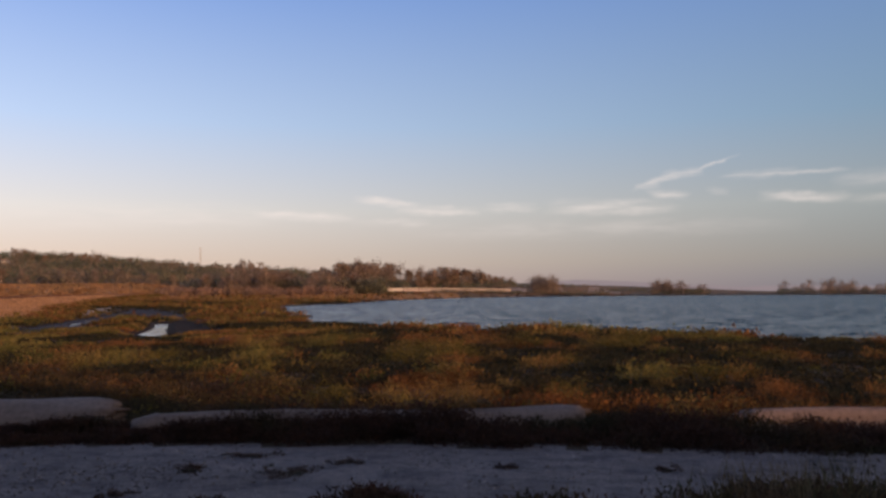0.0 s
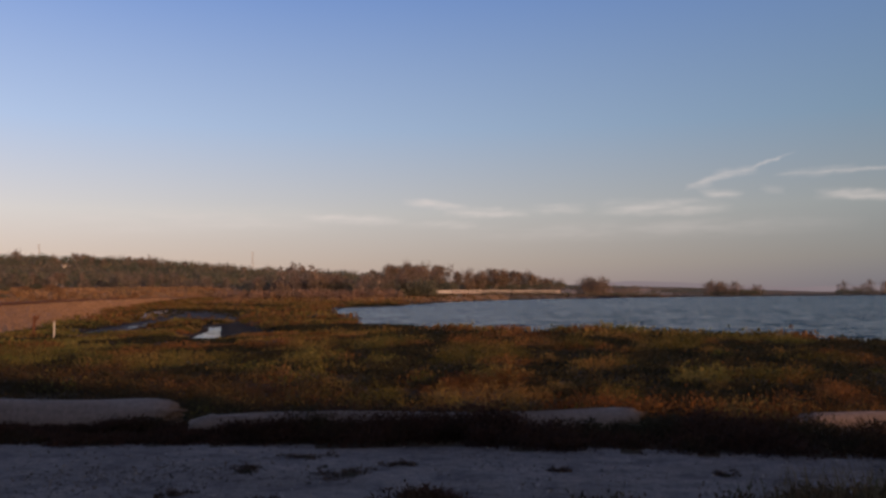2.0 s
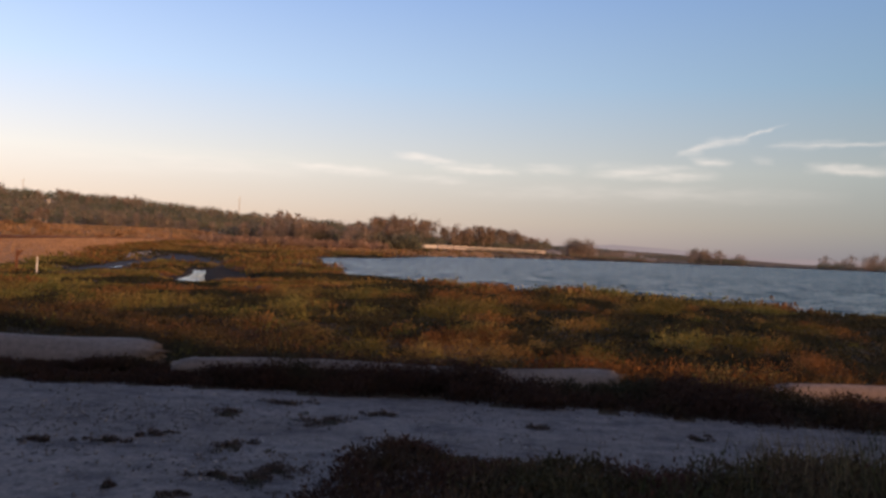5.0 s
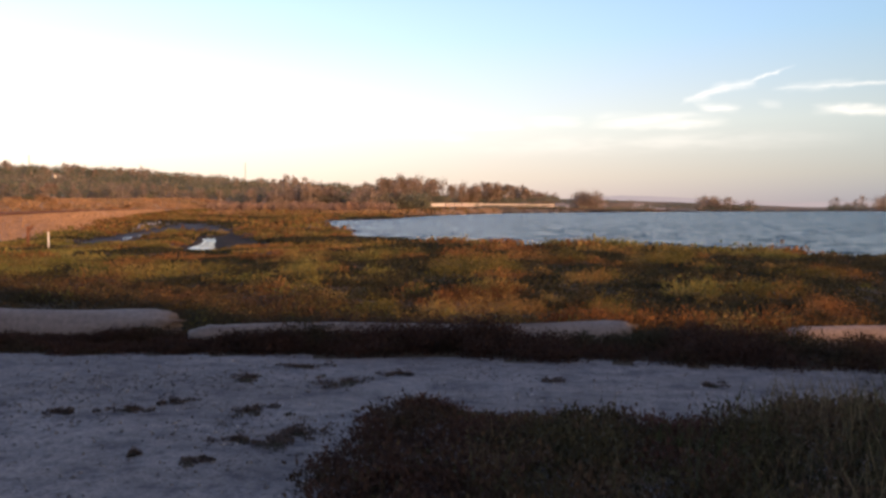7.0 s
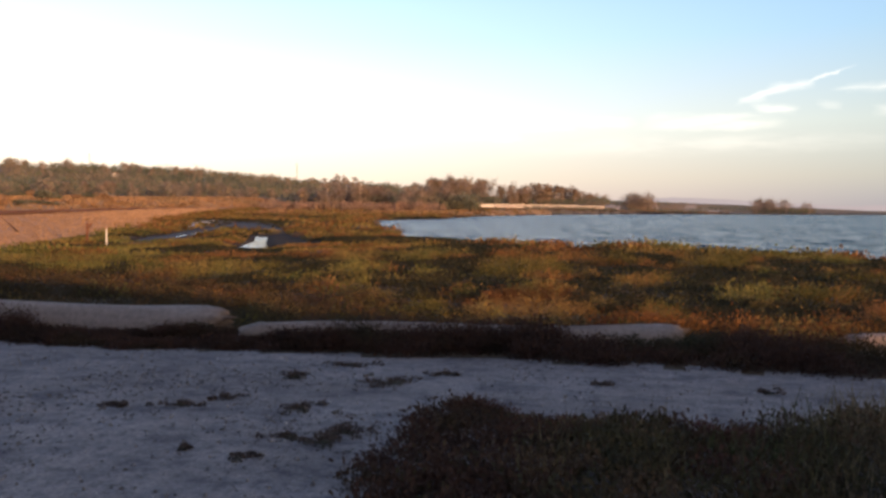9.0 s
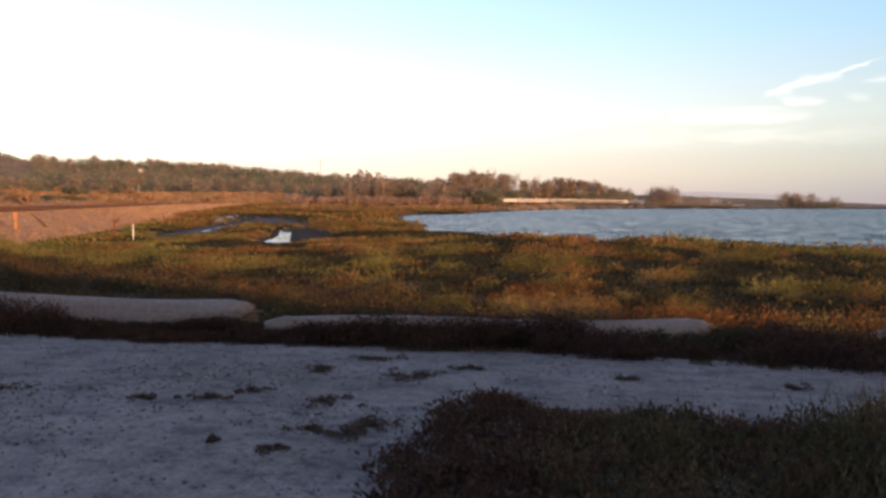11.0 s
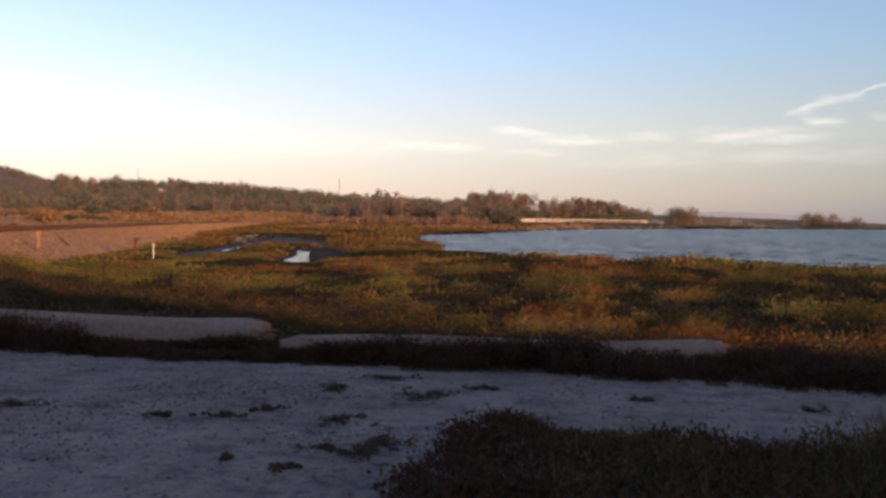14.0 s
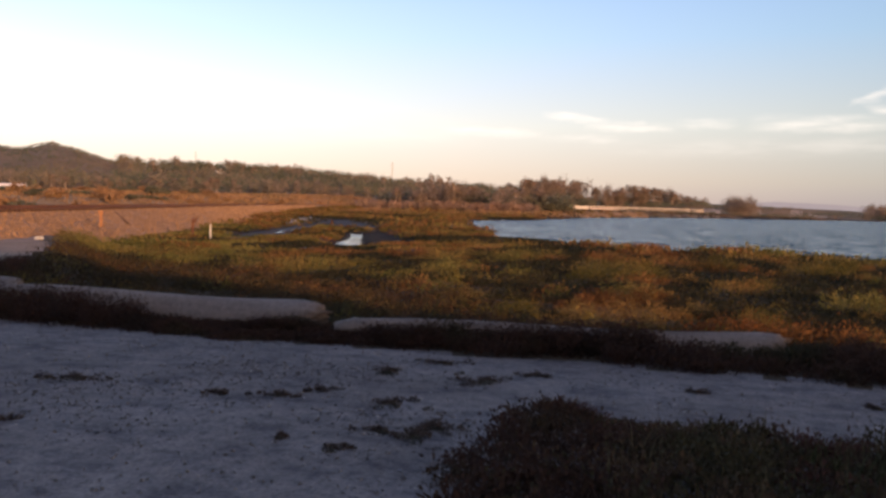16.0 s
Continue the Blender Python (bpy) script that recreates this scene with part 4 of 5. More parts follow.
def build_weeds():
    rng = np.random.default_rng(12)
    n = 2700
    x, y = rng.uniform(-1.5, 6.2, n), rng.uniform(2.2, 7.2, n)
    edge = np.interp(x, [-1.5, -1.2, -0.6, -0.1, 0.35, 0.75, 1.3, 1.9, 3, 7], [3.0, 6.5, 6.75, 6.45, 6.05, 6.05, 5.9, 6.35, 6.5, 5.9]) + 0.5 * (fbm(x * 1.5, y * 1.5, 81) - 0.5)
    # broken up into patches along the side of the open gravel
    ok = (y < edge) & (x > np.interp(y, [3, 4.5, 5.4, 6.7], [-0.75, -1.0, -1.12, -1.05]) + 0.3 * (fbm(x * 2.5, y * 2.5, 89) - 0.5)) & (fbm(x * 1.8, y * 1.3, 85) > np.interp(x, [-1.4, -1.0, -0.6, 0.2], [0.56, 0.45, 0.24, 0.05]))
    x, y, edge = x[ok], y[ok], edge[ok]
    mound = fbm(x * 0.8 + 5, y * 0.8, 83, 2)
    k = (0.35 + 1.8 * mound ** 1.7) * np.interp(edge - y, [0, 0.5, 1.5], [0.5, 0.85, 1.0]) * np.interp(x, [-1.2, -0.6, 0, 1.4, 2, 3], [0.45, 0.75, 0.9, 0.95, 1.4, 1.4])
    wide = 0.15 * rng.uniform(0.7, 1.6, len(x))
    low = x + 0.8 * (fbm(x * 1.2, y * 1.2, 87) - 0.5) < rng.uniform(-0.7, 0.5, len(x))
    for name, m, mat, label in (("weeds", ~low, WEEDS, "dark green and reddish-brown weeds spreading over the gravel lot"),
                                ("saltbush", low, STRIP, "low dark red saltbush creeping out over the gravel")):
        shrubs(name, rng, x[m], y[m], wide[m], 0.23 * k[m], 100, np.full(int(m.sum()), 0.038), mat, label, "weeds", ragged=0.2)
    # thin dry stalks standing out of them
    pick = rng.random(len(x)) < 0.45 * smooth(-0.4, 2.2, x)
    xs, ys = x[pick], y[pick]
    one = np.ones(len(xs))
    tufts("weed_stalks", rng, xs, ys, 10, 0.26 * k[pick] + 0.08 + 0.10 * smooth(1.5, 2.2, xs), 0.006 * one, 0.45, 0.07 * one, STRAW, "thin straw and green stalks among the weeds", "weeds")


def weed_clump(rng, x, y, wide, label):
    """One low clump on the gravel: a flat rosette of short twigs."""
    wide *= rng.uniform(0.6, 1.0)
    n = int(16 * wide / 0.3) + 3
    z = float(height(x, y))
    a, r = rng.uniform(0, 2 * np.pi, n), np.abs(rng.normal(0, 0.35, n)) * wide
    ob = shrubs("weed_clump", rng, x + np.cos(a) * r * 1.4, y + np.sin(a) * r, np.full(n, wide * 0.2), np.full(n, 0.032) * rng.uniform(0.5, 1.4, n), 30, np.full(n, 0.026), CLUMP, label, "weed")
    ob.data.transform(Matrix.Translation((-x, -y, -z)))
    ob.location = (x, y, z)
    tagged(ob, group="weed clumps on the gravel")


def build_clumps():
    rng = np.random.default_rng(15)
    for x, y, w in ((-4.87, 6.45, 0.30), (-5.15, 6.4, 0.2), (-3.38, 6.3, 0.26), (-2.6, 6.65, 0.25), (-2.27, 7.6, 0.36), (-1.9, 8.2, 0.45), (-1.3, 7.5, 0.45), (-1.93, 6.4, 0.4),
                    (-1.4, 5.8, 0.38), (-1.75, 5.6, 0.34), (-1.5, 5.55, 0.4), (-2.36, 5.25, 0.14), (-4.5, 5.05, 0.22), (-1.9, 5.1, 0.2), (-2.9, 6.4, 0.22),
                    (-6.2, 5.9, 0.2), (-5.9, 5.2, 0.25), (-0.9, 7.9, 0.3), (0.6, 7.6, 0.25), (2.0, 7.5, 0.3)):
        weed_clump(rng, x, y, w, "low dull brown weed clump growing on bare gravel")


def build_stones():
    rng = np.random.default_rng(17)
    n = 15000
    x, y, r = sector(rng, n, 3.4, 12, -34, 48)
    ok = (y < lot_limit(x) - 0.05) & (fbm(x * 0.8, y * 0.8, 95) + rng.uniform(-0.2, 0.2, n) > 0.40)
    x, y = x[ok], y[ok]
    scatter_stones("loose_stones", rng, x, y, height(x, y), 0.004 + 0.017 * rng.random(len(x)) ** 5, STONE, "loose grey stones strewn over the gravel lot")
    x, y, r = sector(rng, 9000, 3.6, 8.6, -4, 42)
    ok = (fbm(x * 1.1, y * 1.6, 98) + rng.uniform(-0.12, 0.12, 9000) > 0.62)
    x, y = x[ok], y[ok]
    scatter_stones("pebbles", rng, x, y, height(x, y), 0.004 + 0.013 * rng.random(len(x)) ** 2, PEBBLE, "patches of small dark pebbles on the gravel lot")


# ---- trees ----
def crown_blobs(rng, n, centre, radius, squash):
    """Leaf clumps as small tilted quads in a cluster round centre."""
    d = rng.normal(0, 1, (n, 3))
    d /= np.linalg.norm(d, axis=1)[:, None]
    p = centre + d * (radius * rng.uniform(0.35, 1.0, n) ** 0.5)[:, None] * np.array([1, 1, squash])
    return p


def leaf_quads(rng, p, size, out=None):
    """Small leaf clumps; out: the way that each one roughly faces."""
    n = len(p)
    g = rng.normal(0, 1, (n, 3))
    if out is not None:
        g = g * 0.55 + out
    g /= np.linalg.norm(g, axis=1)[:, None]
    a = np.cross(g, rng.normal(0, 1, (n, 3)))
    a /= np.linalg.norm(a, axis=1)[:, None]
    b = np.cross(g, a)
    s = (size * rng.uniform(0.5, 1.3, n))[:, None]
    v = np.stack([p - a * s, p + b * s * 0.6, p + a * s, p - b * s * 0.6], 1).reshape(-1, 3)
    return v, np.arange(n * 4).reshape(-1, 4)


def tree(seed, tall, width, bare=0.3, label="", full=1.0):
    """A tree: Empty > trunk with limbs, crown of many small leaf clumps."""
    rng = np.random.default_rng(seed)
    ob = new("tree")
    bm = bmesh.new()
    tips = []

    def limb(p0, p1, r0, r1, k=6):
        ax = (Vector(p1) - Vector(p0))
        q = ax.to_track_quat("Z", "Y").to_matrix()
        rows = []
        for p, r in ((p0, r0), (p1, r1)):
            rows.append([bm.verts.new(Vector(p) + q @ Vector((r * math.cos(2 * math.pi * i / k), r * math.sin(2 * math.pi * i / k), 0))) for i in range(k)])
        for i in range(k):
            bm.faces.new((rows[0][i], rows[0][(i + 1) % k], rows[1][(i + 1) % k], rows[1][i]))

    top = Vector((rng.normal(0, 0.03) * tall, rng.normal(0, 0.03) * tall, tall * 0.92))
    fork = top * 0.45
    r = tall * 0.024
    limb((0, 0, -0.5), fork, r * 1.2, r * 0.8)
    limb(fork, top, r * 0.8, r * 0.15)
    for i in range(15):
        s = bare + (0.98 - bare) * (i + rng.random()) / 15
        p0 = top * s
        a = rng.uniform(0, 2 * math.pi)
        reach = width * 0.5 * rng.uniform(0.35, 1.0) * math.sqrt(max(0.05, 1.02 - ((s - 0.5) / 0.52) ** 2))
        p1 = p0 + Vector((math.cos(a) * reach, math.sin(a) * reach, tall * rng.uniform(0.0, 0.10)))
        limb(p0, p1, r * 0.35, r * 0.1, 4)
        tips.append((np.array(p1), 1.0))
        tips.append((np.array(p0 * 0.45 + p1 * 0.55), 0.8))
    tips.append((np.array(top), 0.6))
    part("trunk", bm, BARK, ob)
    vs, fs, o = [], [], 0
    for c, f0 in tips:
        m = int(32 * full)
        cc = c + rng.normal(0, 1, 3) * width * 0.05
        pts = crown_blobs(rng, m, cc, f0 * width * rng.uniform(0.14, 0.26) * (0.62 + 0.38 * full), rng.uniform(0.7, 1.2))
        away = (pts - cc) / np.linalg.norm(pts - cc, axis=1)[:, None]
        v, f = leaf_quads(rng, pts, np.full(m, tall * 0.03), away)
        vs.append(v), fs.append(f + o)
        o += len(v)
    crown = new("crown", mesh_from("crown", np.concatenate(vs), [np.concatenate(fs)], TREE_LEAF))
    crown.parent = ob
    return tagged(ob, label, "tree", "trees behind the marsh")


def build_trees():
    rng = np.random.default_rng(21)
    kinds = [tree(s, 12, w, b, lab) for s, w, b, lab in (
        (1, 6.5, 0.42, "tall leafy tree with a pale trunk behind the marsh"), (2, 6, 0.45, "slender tree with a pale trunk behind the marsh"),
        (3, 8, 0.15, "broad brown-green tree behind the marsh"), (4, 13, 0.05, "low spreading dark tree near the far shore"), (5, 8, 0.1, "uneven brown-green tree behind the marsh"))]
    kinds += [tree(s, 12, w, 0.22, "tall thin-leaved tree with bare grey limbs over the belt", 0.45) for s, w in ((6, 8.5), (7, 7))]
    used = set()

    def put(az, r, tall, k=None):
        k = int(rng.integers(5)) if k is None else k
        s = tall / 12
        p = way(az) * r
        m = pose(p.x, p.y, float(height(p.x, p.y)) - 0.2, 0, 0, rng.uniform(0, 360)) @ Matrix.Diagonal((s * rng.uniform(0.9, 1.3), s * rng.uniform(0.9, 1.3), s, 1))
        o = copy_thing(kinds[k], m) if k in used else kinds[k]
        used.add(k)
        o.matrix_basis = m

    def to_skyline(az, r, low, high, k=None):
        """A tree at that place whose top comes near the skyline."""
        p = way(az) * r
        full = EYE_Z + math.tan(radians(float(np.interp(az, TOP_AZ, TOP_EL)))) * r - float(height(p.x, p.y))
        put(az, r, max(2.5, full * rng.uniform(low, high)), k)

    for i in range(70):
        az = rng.uniform(6.2, 17)
        put(az, rng.uniform(322, 390), rng.uniform(6, 10.8) * (1 if az < 12 else 0.92))
    for i in range(16):
        to_skyline(rng.uniform(3.8, 8.6), rng.uniform(880, 960), 0.8, 1.05, (2, 4)[i % 2])
    for i, (az, tall) in enumerate(((12.35, 12.2), (12.8, 13.6), (13.25, 14.4), (13.7, 15.0), (14.1, 14.2), (14.55, 12.4))):
        put(az, 326 + 7 * (i * 3 % 5), tall, 5 + i % 2)
    for i in range(75):
        az = rng.uniform(-4.6, 7.5)
        to_skyline(az, float(np.interp(az, [-4.7, 0, 4.2, 7.5], [1250, 1080, 960, 880])) + rng.uniform(0, 60), 0.8, 1.2)
    for i in range(14):
        to_skyline(-6.9 + rng.uniform(-0.8, 0.7), 640 + rng.uniform(0, 30), 0.6, 1.0, 3)
    for i in range(16):
        to_skyline(rng.uniform(-17.6, -14.2), rng.uniform(690, 740), 0.6, 1.0, 3)
    for i in range(24):
        to_skyline(rng.uniform(-30, -22), rng.uniform(640, 700), 0.5, 1.0, 3)
    for i in range(12):
        put(rng.uniform(-22, -8), rng.uniform(700, 800), rng.uniform(1.5, 3.5), 3)
    for i in range(60):
        put(rng.uniform(17, 46), rng.uniform(395, 480), rng.uniform(4.5, 8.5))
    for i in range(48):
        az = rng.uniform(15, 35)
        to_skyline(az, rng.uniform(700, 860), 0.62, 1.04)


def build_bushes():
    """Tan bushes and reeds on the dry field beyond the railway."""
    rng = np.random.default_rng(27)
    first = []
    for s in range(3):
        r2 = np.random.default_rng(60 + s)
        c = r2.normal(0, 0.35, (7, 3)) * [1.2, 1.2, 0.4] + [0, 0, 0.7]
        p = np.concatenate([crown_blobs(r2, 60, q, 0.6, 0.8) for q in c])
        p[:, 2] = np.maximum(p[:, 2], 0.02)
        v, f = leaf_quads(r2, p, np.full(len(p), 0.16))
        first.append(mesh_from("bush", v, [f], REED if s else LEAF))
    n = 0
    while n < 60:
        az, r = rng.uniform(10, 44), rng.uniform(85, 330)
        p = way(az) * r
        if TRACK_SIDE(p.x, p.y) < 8:
            continue
        ob = new("bush", first[n % 3])
        s = rng.uniform(0.8, 1.9)
        ob.matrix_basis = pose(p.x, p.y, float(height(p.x, p.y)), 0, 0, rng.uniform(0, 360)) @ Matrix.Diagonal((s * 1.3, s * 1.2, s * rng.uniform(0.6, 1.0), 1))
        tagged(ob, "dry brown bush on the field beyond the railway" if n % 3 == 0 else "straw-coloured bush on the field beyond the railway", "bush", "bushes on the dry field")
        n += 1
    # two hedge rows and a tall straw bush beside them
    for a0, a1, r, m, k, kind in ((38.8, 35.6, 165, 9, 1.0, 0), (34.2, 31.8, 178, 7, 0.85, 0), (35.2, 34.7, 160, 3, 1.5, 1), (31.0, 27.5, 190, 6, 1.0, 2)):
        for i in range(m):
            p = way(a0 + (a1 - a0) * (i + rng.uniform(-0.3, 0.3)) / max(1, m - 1)) * (r + rng.uniform(-3, 3))
            ob = new("bush", first[kind])
            ob.matrix_basis = pose(p.x, p.y, float(height(p.x, p.y)) - 0.1, 0, 0, rng.uniform(0, 360)) @ Matrix.Diagonal((k * rng.uniform(0.9, 1.4), k * rng.uniform(0.9, 1.4), k * rng.uniform(0.55, 0.9), 1))
            tagged(ob, "dark brown bush in a hedge row on the dry field" if kind == 0 else "tall straw-coloured bush beside a hedge row", "bush", "bushes on the dry field")
    x, y, r = sector(rng, 9000, 60, 430, 4, 46)
    ok = (TRACK_SIDE(x, y) > 5) | (r > 200)
    z = height(x, y)
    ok &= (z > 0.2) & (np.abs(TRACK_SIDE(x, y)) > 5)
    x, y, r = x[ok], y[ok], r[ok]
    k = (0.5 + fbm(x * 0.03, y * 0.03, 97)) * np.clip(r / 250, 0.35, 1.2) * 0.8
    tufts("dry_grass", rng, x, y, 7, 1.0 * k, 0.35 * k, 0.5, 1.2 * k, REED, "tall dry orange grass on the fields behind the marsh", "grass")


def build_far_grass():
    rng = np.random.default_rng(29)
    x, y, r = sector(rng, 9000, 470, 900, -34, 5)
    ok = (height(x, y) > -0.4) & (np.abs(TRACK_SIDE(x, y)) > 5)
    x, y, r = x[ok], y[ok], r[ok]
    one = np.ones(len(x))
    k = 0.4 + fbm(x * 0.02, y * 0.02, 99)
    tufts("far_grass", rng, x, y, 4, 1.1 * k, 1.3 * one, 0.5, 3.5 * one, HEATH, "brown and rust grass on the far shore of the bay", "grass")


def post(name, x, y, z, tall, wide, mat, label, category, cap=None, lean=0.0):
    bm = bmesh.new()
    box(bm, -wide / 2, wide / 2, -wide / 2, wide / 2, -0.3, tall, wide * 0.12)
    ob = new(name)
    part("shaft", bm, mat, ob)
    if cap:
        bm = bmesh.new()
        box(bm, -cap[0] / 2, cap[0] / 2, -0.05, 0.05, tall - cap[1], tall + 0.02, 0.01)
        part("plate", bm, cap[2], ob)
    ob.matrix_world = pose(x, y, z, lean, lean, 15)
    return tagged(ob, label, category)


def build_posts():
    p = way(28.78) * 52
    post("marker_post", p.x, p.y, float(height(p.x, p.y)), 0.94, 0.06, WHITE, "white painted marker post standing in the marsh", "post")
    p = way(29.94) * 58
    ob = post("fence_post", p.x, p.y, float(height(p.x, p.y)), 1.25, 0.15, RUST, "weathered brown wooden post leaning in the marsh", "post", None, 3)
    bm = bmesh.new()
    box(bm, -0.06, 0.06, -0.06, 0.06, 0, 0.5, 0.01)
    b = part("brace", bm, RUST, ob)
    b.matrix_local = pose(0.0, 0, 0.85, 0, 35, 0)
    p = way(35.58) * 50
    post("trackside_post", p.x, p.y, 0.5, 0.6, 0.13, ORANGE, "orange-painted trackside post on the ballast slope", "post", (0.26, 0.2, ORANGE))
    for az, r, t, w in ((30.36, 118, 1.7, 0.35), (31.05, 125, 1.1, 0.2), (29.25, 122, 1.2, 0.28)):
        p = way(az) * r
        post("field_marker", p.x, p.y, float(height(p.x, p.y)), t, w, WHITE if w > 0.3 else CONCRETE, "small pale marker post on the dry field", "post")


def rock(rng, x, y, size, mat, label):
    """A rough broken block, bedded in the ground."""
    bm = bmesh.new()
    bmesh.ops.create_icosphere(bm, subdivisions=2, radius=1)
    k = rng.uniform(0.6, 1.2, 3) * [1, 0.8, 0.6]
    seed = rng.uniform(0, 50)
    for v in bm.verts:
        f = 0.75 + 0.5 * noise.noise(v.co * 1.3 + Vector((seed, 0, 0)))
        v.co = Vector((v.co.x * k[0], v.co.y * k[1], max(v.co.z, -0.5) * k[2])) * size * f
    ob = part("rock", bm, mat)
    ob.matrix_world = pose(x, y, float(height(x, y)) + size * 0.15, 0, 0, rng.uniform(0, 360))
    tagged(ob, label, "rock", "rubble by the embankment")


def build_rubble():
    rng = np.random.default_rng(37)
    for i in range(16):
        t = rng.random()
        x, y = -14 - 12 * t + rng.normal(0, 1.2), 16 + 15 * t + rng.normal(0, 1.2)
        if y < lot_limit(x) + 0.5:
            rock(rng, x, y, rng.uniform(0.12, 0.3), CONCRETE if i % 3 else BALLAST_STONE, "pale broken rubble block on the dirt by the railway")
    # a dry branch on the slope
    bm = bmesh.new()
    pts = [(0, 0, 0), (0.5, 0.05, 0.28), (0.95, 0.0, 0.42), (1.5, 0.1, 0.75)]
    for p, q, r in zip(pts[:-1], pts[1:], (0.05, 0.04, 0.03)):
        d = Vector(q) - Vector(p)
        bmesh.ops.create_cone(bm, segments=7, radius1=r, radius2=r * 0.75, depth=d.length * 1.05,
                              matrix=Matrix.Translation((Vector(p) + Vector(q)) / 2) @ d.to_track_quat("Z", "Y").to_matrix().to_4x4())
    ob = part("branch", bm, TIE)
    p = way(33.9) * 50
    ob.matrix_world = pose(p.x, p.y, 0.35, 0, 0, 150)
    tagged(ob, "dry dark branch lying on the ballast slope", "branch")


def house(az, r, w, d, h, label):
    p = way(az) * r
    ob = new("house")
    bm = bmesh.new()
    box(bm, -w / 2, w / 2, -d / 2, d / 2, -2.0, h)
    part("wall", bm, WHITE, ob)
    bm = bmesh.new()
    vs = [bm.verts.new(c) for c in ((-w / 2 - 0.4, -d / 2 - 0.4, h), (w / 2 + 0.4, -d / 2 - 0.4, h), (w / 2 + 0.4, d / 2 + 0.4, h), (-w / 2 - 0.4, d / 2 + 0.4, h),
                                    (-w / 2 - 0.4, 0, h + d * 0.3), (w / 2 + 0.4, 0, h + d * 0.3))]
    for f in ((0, 1, 5, 4), (2, 3, 4, 5), (1, 2, 5), (3, 0, 4), (3, 2, 1, 0)):
        bm.faces.new([vs[i] for i in f])
    part("roof", bm, ROOF, ob)
    for x in (-w * 0.25, w * 0.25):
        bm = bmesh.new()
        box(bm, x - 0.6, x + 0.6, -d / 2 - 0.06, -d / 2 + 0.02, 1.0, 2.3)
        part("window", bm, DARK, ob)
    ob.matrix_world = pose(p.x, p.y, float(height(p.x, p.y)), 0, 0, az + 12)
    tagged(ob, label, "house")


def mast(az, r, tall):
    p = way(az) * r
    ob = new("radio_mast")
    for x, y in ((-0.5, -0.3), (0.5, -0.3), (0, 0.55)):
        bm = bmesh.new()
        box(bm, x - 0.12, x + 0.12, y - 0.12, y + 0.12, -1, tall)
        part("leg", bm, CONCRETE, ob)
    for i in range(int(tall / 2.5)):
        bm = bmesh.new()
        box(bm, -0.5, 0.5, -0.36, -0.24, 2.5 * i + 1, 2.5 * i + 1.15)
        part("brace", bm, CONCRETE, ob)
    ob.matrix_world = pose(p.x, p.y, float(height(p.x, p.y)))
    tagged(ob, "thin grey lattice mast on the wooded ridge", "mast")


def build_far_things():
    house(28.28, 770, 3.4, 3.6, 2.6, "white house with a dark roof on the wooded ridge")
    house(27.95, 790, 2.6, 3, 2.4, "small white house among trees on the ridge")
    house(41.8, 520, 7, 6, 3.5, "pale house at the foot of the bare hill")
    # long low plastic tunnel on the far field
    ob = new("plastic_tunnel")
    bm = bmesh.new()
    rows = [[bm.verts.new((x, 3 * math.cos(a), 2.2 * math.sin(a))) for a in [math.pi * i / 12 for i in range(13)]] for x in (-24, 24)]
    for i in range(12):
        bm.faces.new((rows[0][i], rows[1][i], rows[1][i + 1], rows[0][i + 1]))
    bm.faces.new(rows[0][::-1]), bm.faces.new(rows[1])
    part("cover", bm, WHITE, ob)
    p = way(44.0) * 330
    ob.matrix_world = pose(p.x, p.y, float(height(p.x, p.y)), 0, 0, 40)
    tagged(ob, "long white plastic tunnel on the dry field", "greenhouse")
    mast(16.57, 880, 27)
    mast(29.72, 880, 20)


def build_distance():
    """Pale hills far beyond the bay; the evening haze is painted on as an even glow."""
    m = bpy.data.materials.new("haze_glow")
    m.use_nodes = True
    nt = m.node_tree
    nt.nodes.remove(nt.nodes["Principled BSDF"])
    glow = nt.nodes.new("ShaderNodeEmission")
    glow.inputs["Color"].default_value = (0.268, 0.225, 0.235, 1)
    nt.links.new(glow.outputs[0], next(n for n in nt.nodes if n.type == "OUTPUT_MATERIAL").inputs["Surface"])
    az = np.linspace(-30, 2, 120)
    el = np.interp(az, [-30, -24, -19, -15, -11.5, -9, -6, -2, 2], [0.25, 0.4, 0.35, 0.6, 0.85, 0.95, 0.75, 0.45, 0.3]) + 0.10 * (fbm(az * 0.7, az * 0, 151) - 0.5)
    a, r = np.radians(az), 4700.0
    x, y = -r * np.sin(a), r * np.cos(a)
    up = EYE_Z + r * np.tan(np.radians(el))
    rows = [np.stack([x * f, y * f, z], 1) for f, z in ((1.0, np.full(len(az), -20.0)), (1.0, up * 0.6), (1.02, up), (1.04, np.full(len(az), -20.0)))]
    v, n = np.concatenate(rows), len(az)
    q = [np.stack([np.arange(n - 1) + k * n, np.arange(1, n) + k * n, np.arange(1, n) + (k + 1) * n, np.arange(n - 1) + (k + 1) * n], 1) for k in range(3)]
    tagged(new("backdrop", mesh_from("backdrop", v, q, m)), "backdrop of pale far hills, evening haze painted as a glow", "hills", kind="structure")


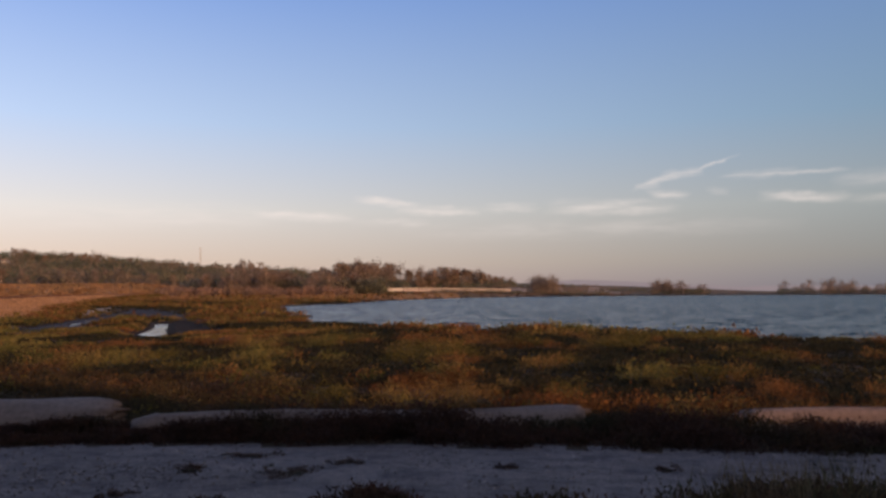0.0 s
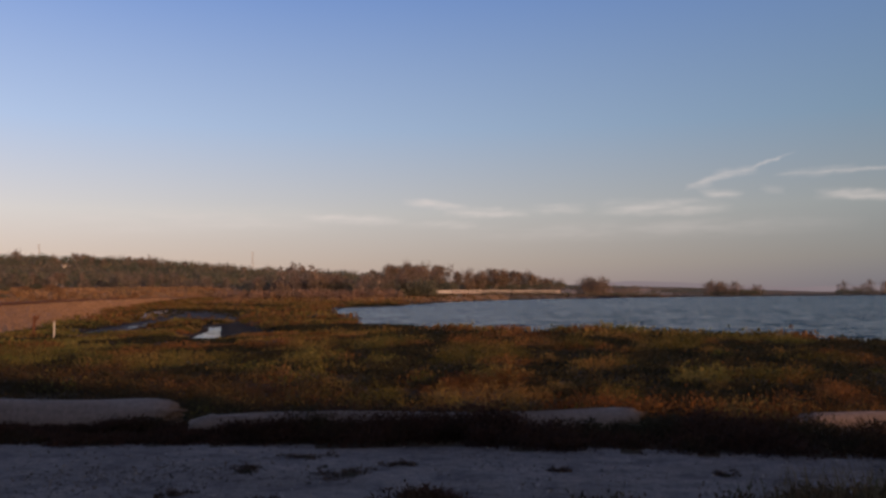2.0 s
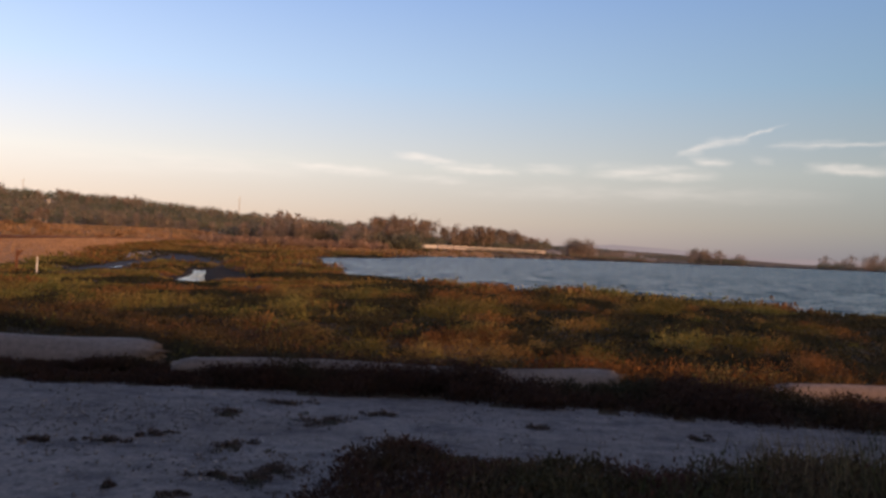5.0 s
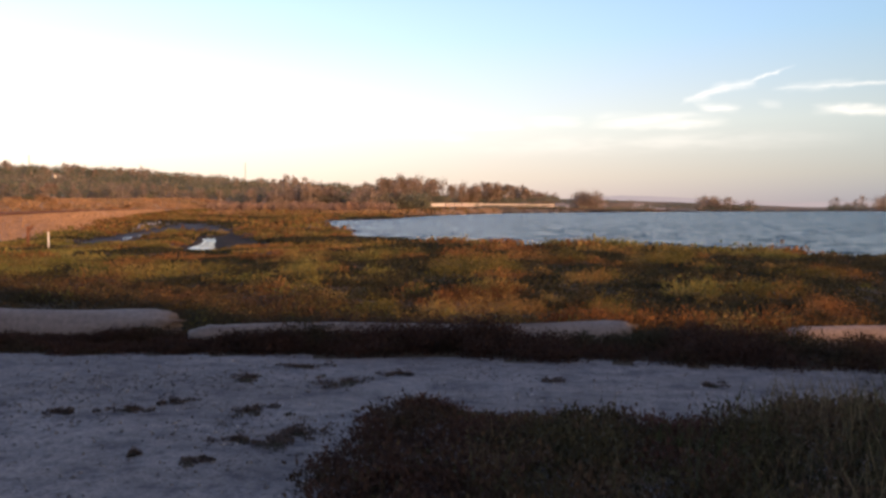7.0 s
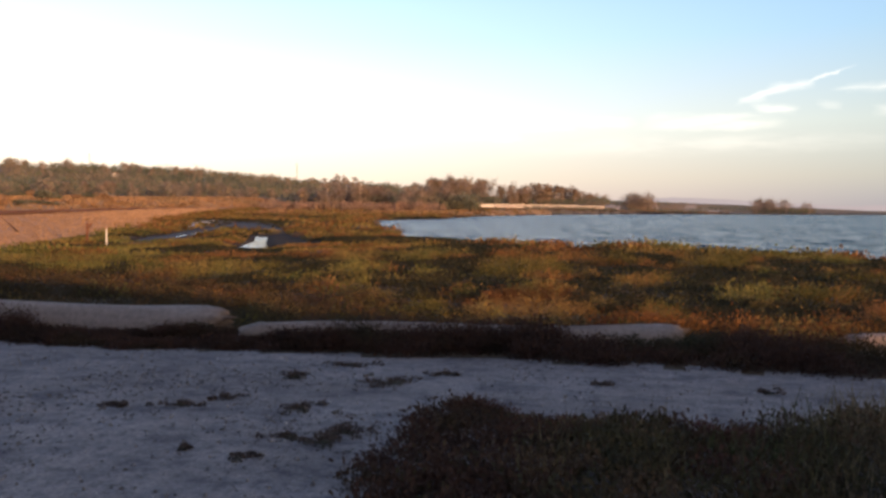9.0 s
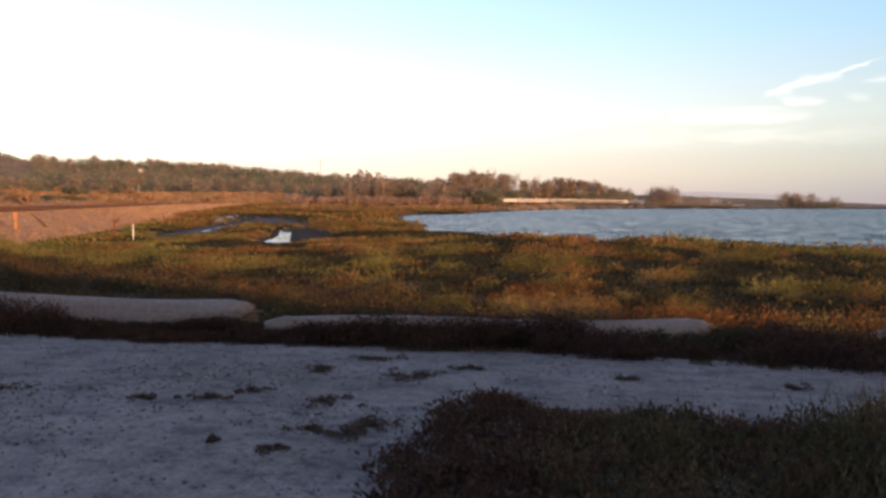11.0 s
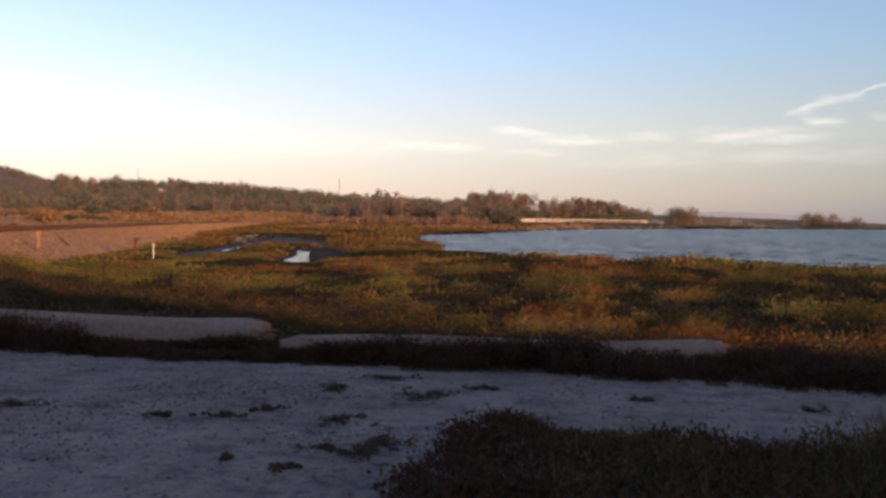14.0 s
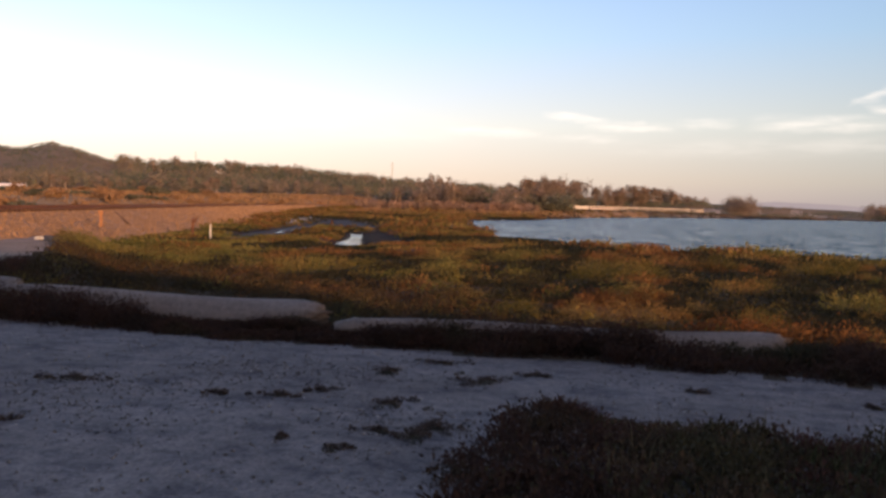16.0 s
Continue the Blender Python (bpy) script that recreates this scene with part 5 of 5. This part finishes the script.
def crowns(name, rng, x, y, tall, per, mat, label, category):
    """Many far crowns in one mesh: clumps of leaves over rounded, uneven heads."""
    n = len(x)
    z = height(x, y)
    c = np.stack([x, y, z + tall * 0.5], 1)
    d = rng.normal(0, 1, (n, per, 3))
    d /= np.linalg.norm(d, axis=2)[..., None]
    reach = (tall * 0.52)[:, None, None] * rng.uniform(0.55, 1.05, (n, per, 1))
    p = c[:, None] + d * reach * np.array([1, 1, 0.95])
    v, f = leaf_quads(rng, p.reshape(-1, 3), np.repeat(0.2 + 0.058 * tall, per), d.reshape(-1, 3))
    tagged(new(name, mesh_from(name, v, [f], mat)), label, category, kind="stuff")


def build_far_woods():
    rng = np.random.default_rng(33)
    n = 4200
    x, y, r = sector(rng, n, 420, 930, 3, 56)
    a = np.degrees(np.arctan2(-x, y))
    ok = ~((np.abs(a - 28.25) < 0.4) & (r > 640) & (r < 800)) & ~((a > 34.5) & (r > 560)) & ~((a < 8) & (r < 880))
    x, y = x[ok], y[ok]
    crowns("woods", rng, x, y, rng.uniform(4.5, 11.5, len(x)), 52, LEAF, "brown-green woods covering the low hills", "woods")
    x, y, r = sector(rng, 2600, 540, 960, 33.5, 56)
    crowns("hill_scrub", rng, x, y, rng.uniform(1.6, 4, len(x)), 24, LEAF, "low brown scrub covering the bare hill", "scrub")
    # thickets at the feet of the tree belts
    parts = [sector(rng, 420, 330, 400, 6, 18), sector(rng, 500, 880, 1000, 2.5, 8), sector(rng, 700, 1060, 1320, -4.8, 2.5), sector(rng, 120, 640, 690, -29, -22), sector(rng, 90, 680, 740, -17.8, -14)]
    x, y = np.concatenate([p[0] for p in parts]), np.concatenate([p[1] for p in parts])
    ok = np.abs(TRACK_SIDE(x, y)) > 12
    x, y = x[ok], y[ok]
    r = np.hypot(x, y)
    parts = [sector(rng, 700, 1120, 1300, -14.5, -4)]
    crowns("ridge_scrub", rng, parts[0][0], parts[0][1], rng.uniform(2, 5, 700), 18, LEAF, "low scrub along the far ridge", "scrub")
    hx, hy, hr = sector(rng, 2400, 560, 900, -24, 1)
    hedge = (height(hx, hy) > -0.3) & (fbm(hx * 0.012, hy * 0.05, 111) > 0.47)
    hx, hy = hx[hedge], hy[hedge]
    crowns("shore_scrub", rng, hx, hy, rng.uniform(1.2, 3.6, len(hx)), 20, LEAF, "low brown scrub on the far shore", "scrub")
    bx, by, _ = sector(rng, 520, 335, 400, 4.2, 17.5)
    crowns("belt_growth", rng, bx, by, rng.uniform(4.5, 8.6, 520), 44, LEAF, "brown undergrowth filling the tree belt", "bushes")
    bx, by, _ = sector(rng, 420, 300, 325, 6.4, 19)
    crowns("brush", rng, bx, by, rng.uniform(1.2, 4.2, 420), 40, BRUSH, "rust-brown brush along the front of the tree belt", "bushes")
    crowns("thicket", rng, x, y, rng.uniform(2, 4.5, len(x)) * np.where(r > 850, 2.5, np.clip(r / 500, 0.8, 2.2)), 30, LEAF, "dense brown thicket under the tree belts", "bushes")


def rail_car(loco):
    """A rail vehicle: Empty > body, roof, windows, bogies with wheels; the engine has a cab and a nose."""
    ob = new("locomotive" if loco else "rail_car")
    bm = bmesh.new()
    if loco:
        box(bm, -1.5, 1.5, -8.2, 12.4, 1.2, 4.3, 0.15)
        part("body", bm, ENGINE, ob)
        bm = bmesh.new()
        box(bm, -1.5, 1.5, -11.0, -8.2, 1.2, 4.7, 0.12)
        part("cab", bm, ENGINE, ob)
        bm = bmesh.new()
        got = bmesh.ops.create_cube(bm, size=1, matrix=Matrix.LocRotScale((0, -11.9, 2.2), None, (2.4, 1.8, 2.0)))
        for v in got["verts"]:
            if v.co.y < -12 and v.co.z > 2:
                v.co.z -= 0.5
        part("nose", bm, ENGINE, ob)
        for x in (-0.7, 0.7):
            bm = bmesh.new()
            box(bm, x - 0.45, x + 0.45, -11.06, -10.98, 3.6, 4.3)
            part("windscreen", bm, DARK, ob)
    else:
        box(bm, -1.5, 1.5, -12.6, 12.6, 1.1, 4.1, 0.12)
        part("body", bm, CAR, ob)
        bm = bmesh.new()
        box(bm, -1.4, 1.4, -12.5, 12.5, 4.1, 4.6, 0.2)
        part("roof", bm, CONCRETE, ob)
        for x in (-1.52, 1.52):
            for k in range(8):
                bm = bmesh.new()
                box(bm, x - 0.02, x + 0.02, -10.6 + 2.7 * k, -8.8 + 2.7 * k, 2.6, 3.5)
                part("window", bm, DARK, ob)
    for y in (-8.6, 8.6):
        bm = bmesh.new()
        box(bm, -1.1, 1.1, y - 1.6, y + 1.6, 0.55, 1.1, 0.06)
        bogie = part("bogie", bm, RUST, ob)
        for wy in (-1.1, 1.1):
            bm = bmesh.new()
            bmesh.ops.create_cone(bm, cap_ends=True, segments=14, radius1=0.46, radius2=0.46, depth=1.6, matrix=Matrix.Translation((0, y + wy, 0.46)) @ Matrix.Rotation(math.pi / 2, 4, "Y"))
            part("wheelset", bm, RUST, bogie)
    return tagged(ob, "white locomotive leading a long train" if loco else "pale rail car in a long train", "train", "cars of the train")


def build_train():
    first, second = rail_car(True), rail_car(False)
    a, b = Vector((-58, 798, 0)), Vector((82, 997, 0))
    d = (b - a).normalized()
    yaw = math.degrees(math.atan2(-d.x, d.y))
    for i in range(9):
        p = a + d * (13 + 26.4 * i)
        m = pose(p.x, p.y, float(rail_z(p.y)), 0, 0, yaw)
        if i == 0:
            first.matrix_world = m
        elif i == 1:
            second.matrix_world = m
        else:
            copy_thing(second, m)


build_ground()
build_water()
build_pond()
build_railway()
build_logs()
build_trees()
build_far_woods()
build_bushes()
build_train()
build_far_things()
build_distance()
build_posts()
build_marsh()
build_strip()
build_weeds()
build_clumps()
build_stones()
build_ballast_stones()
build_far_grass()
build_rubble()
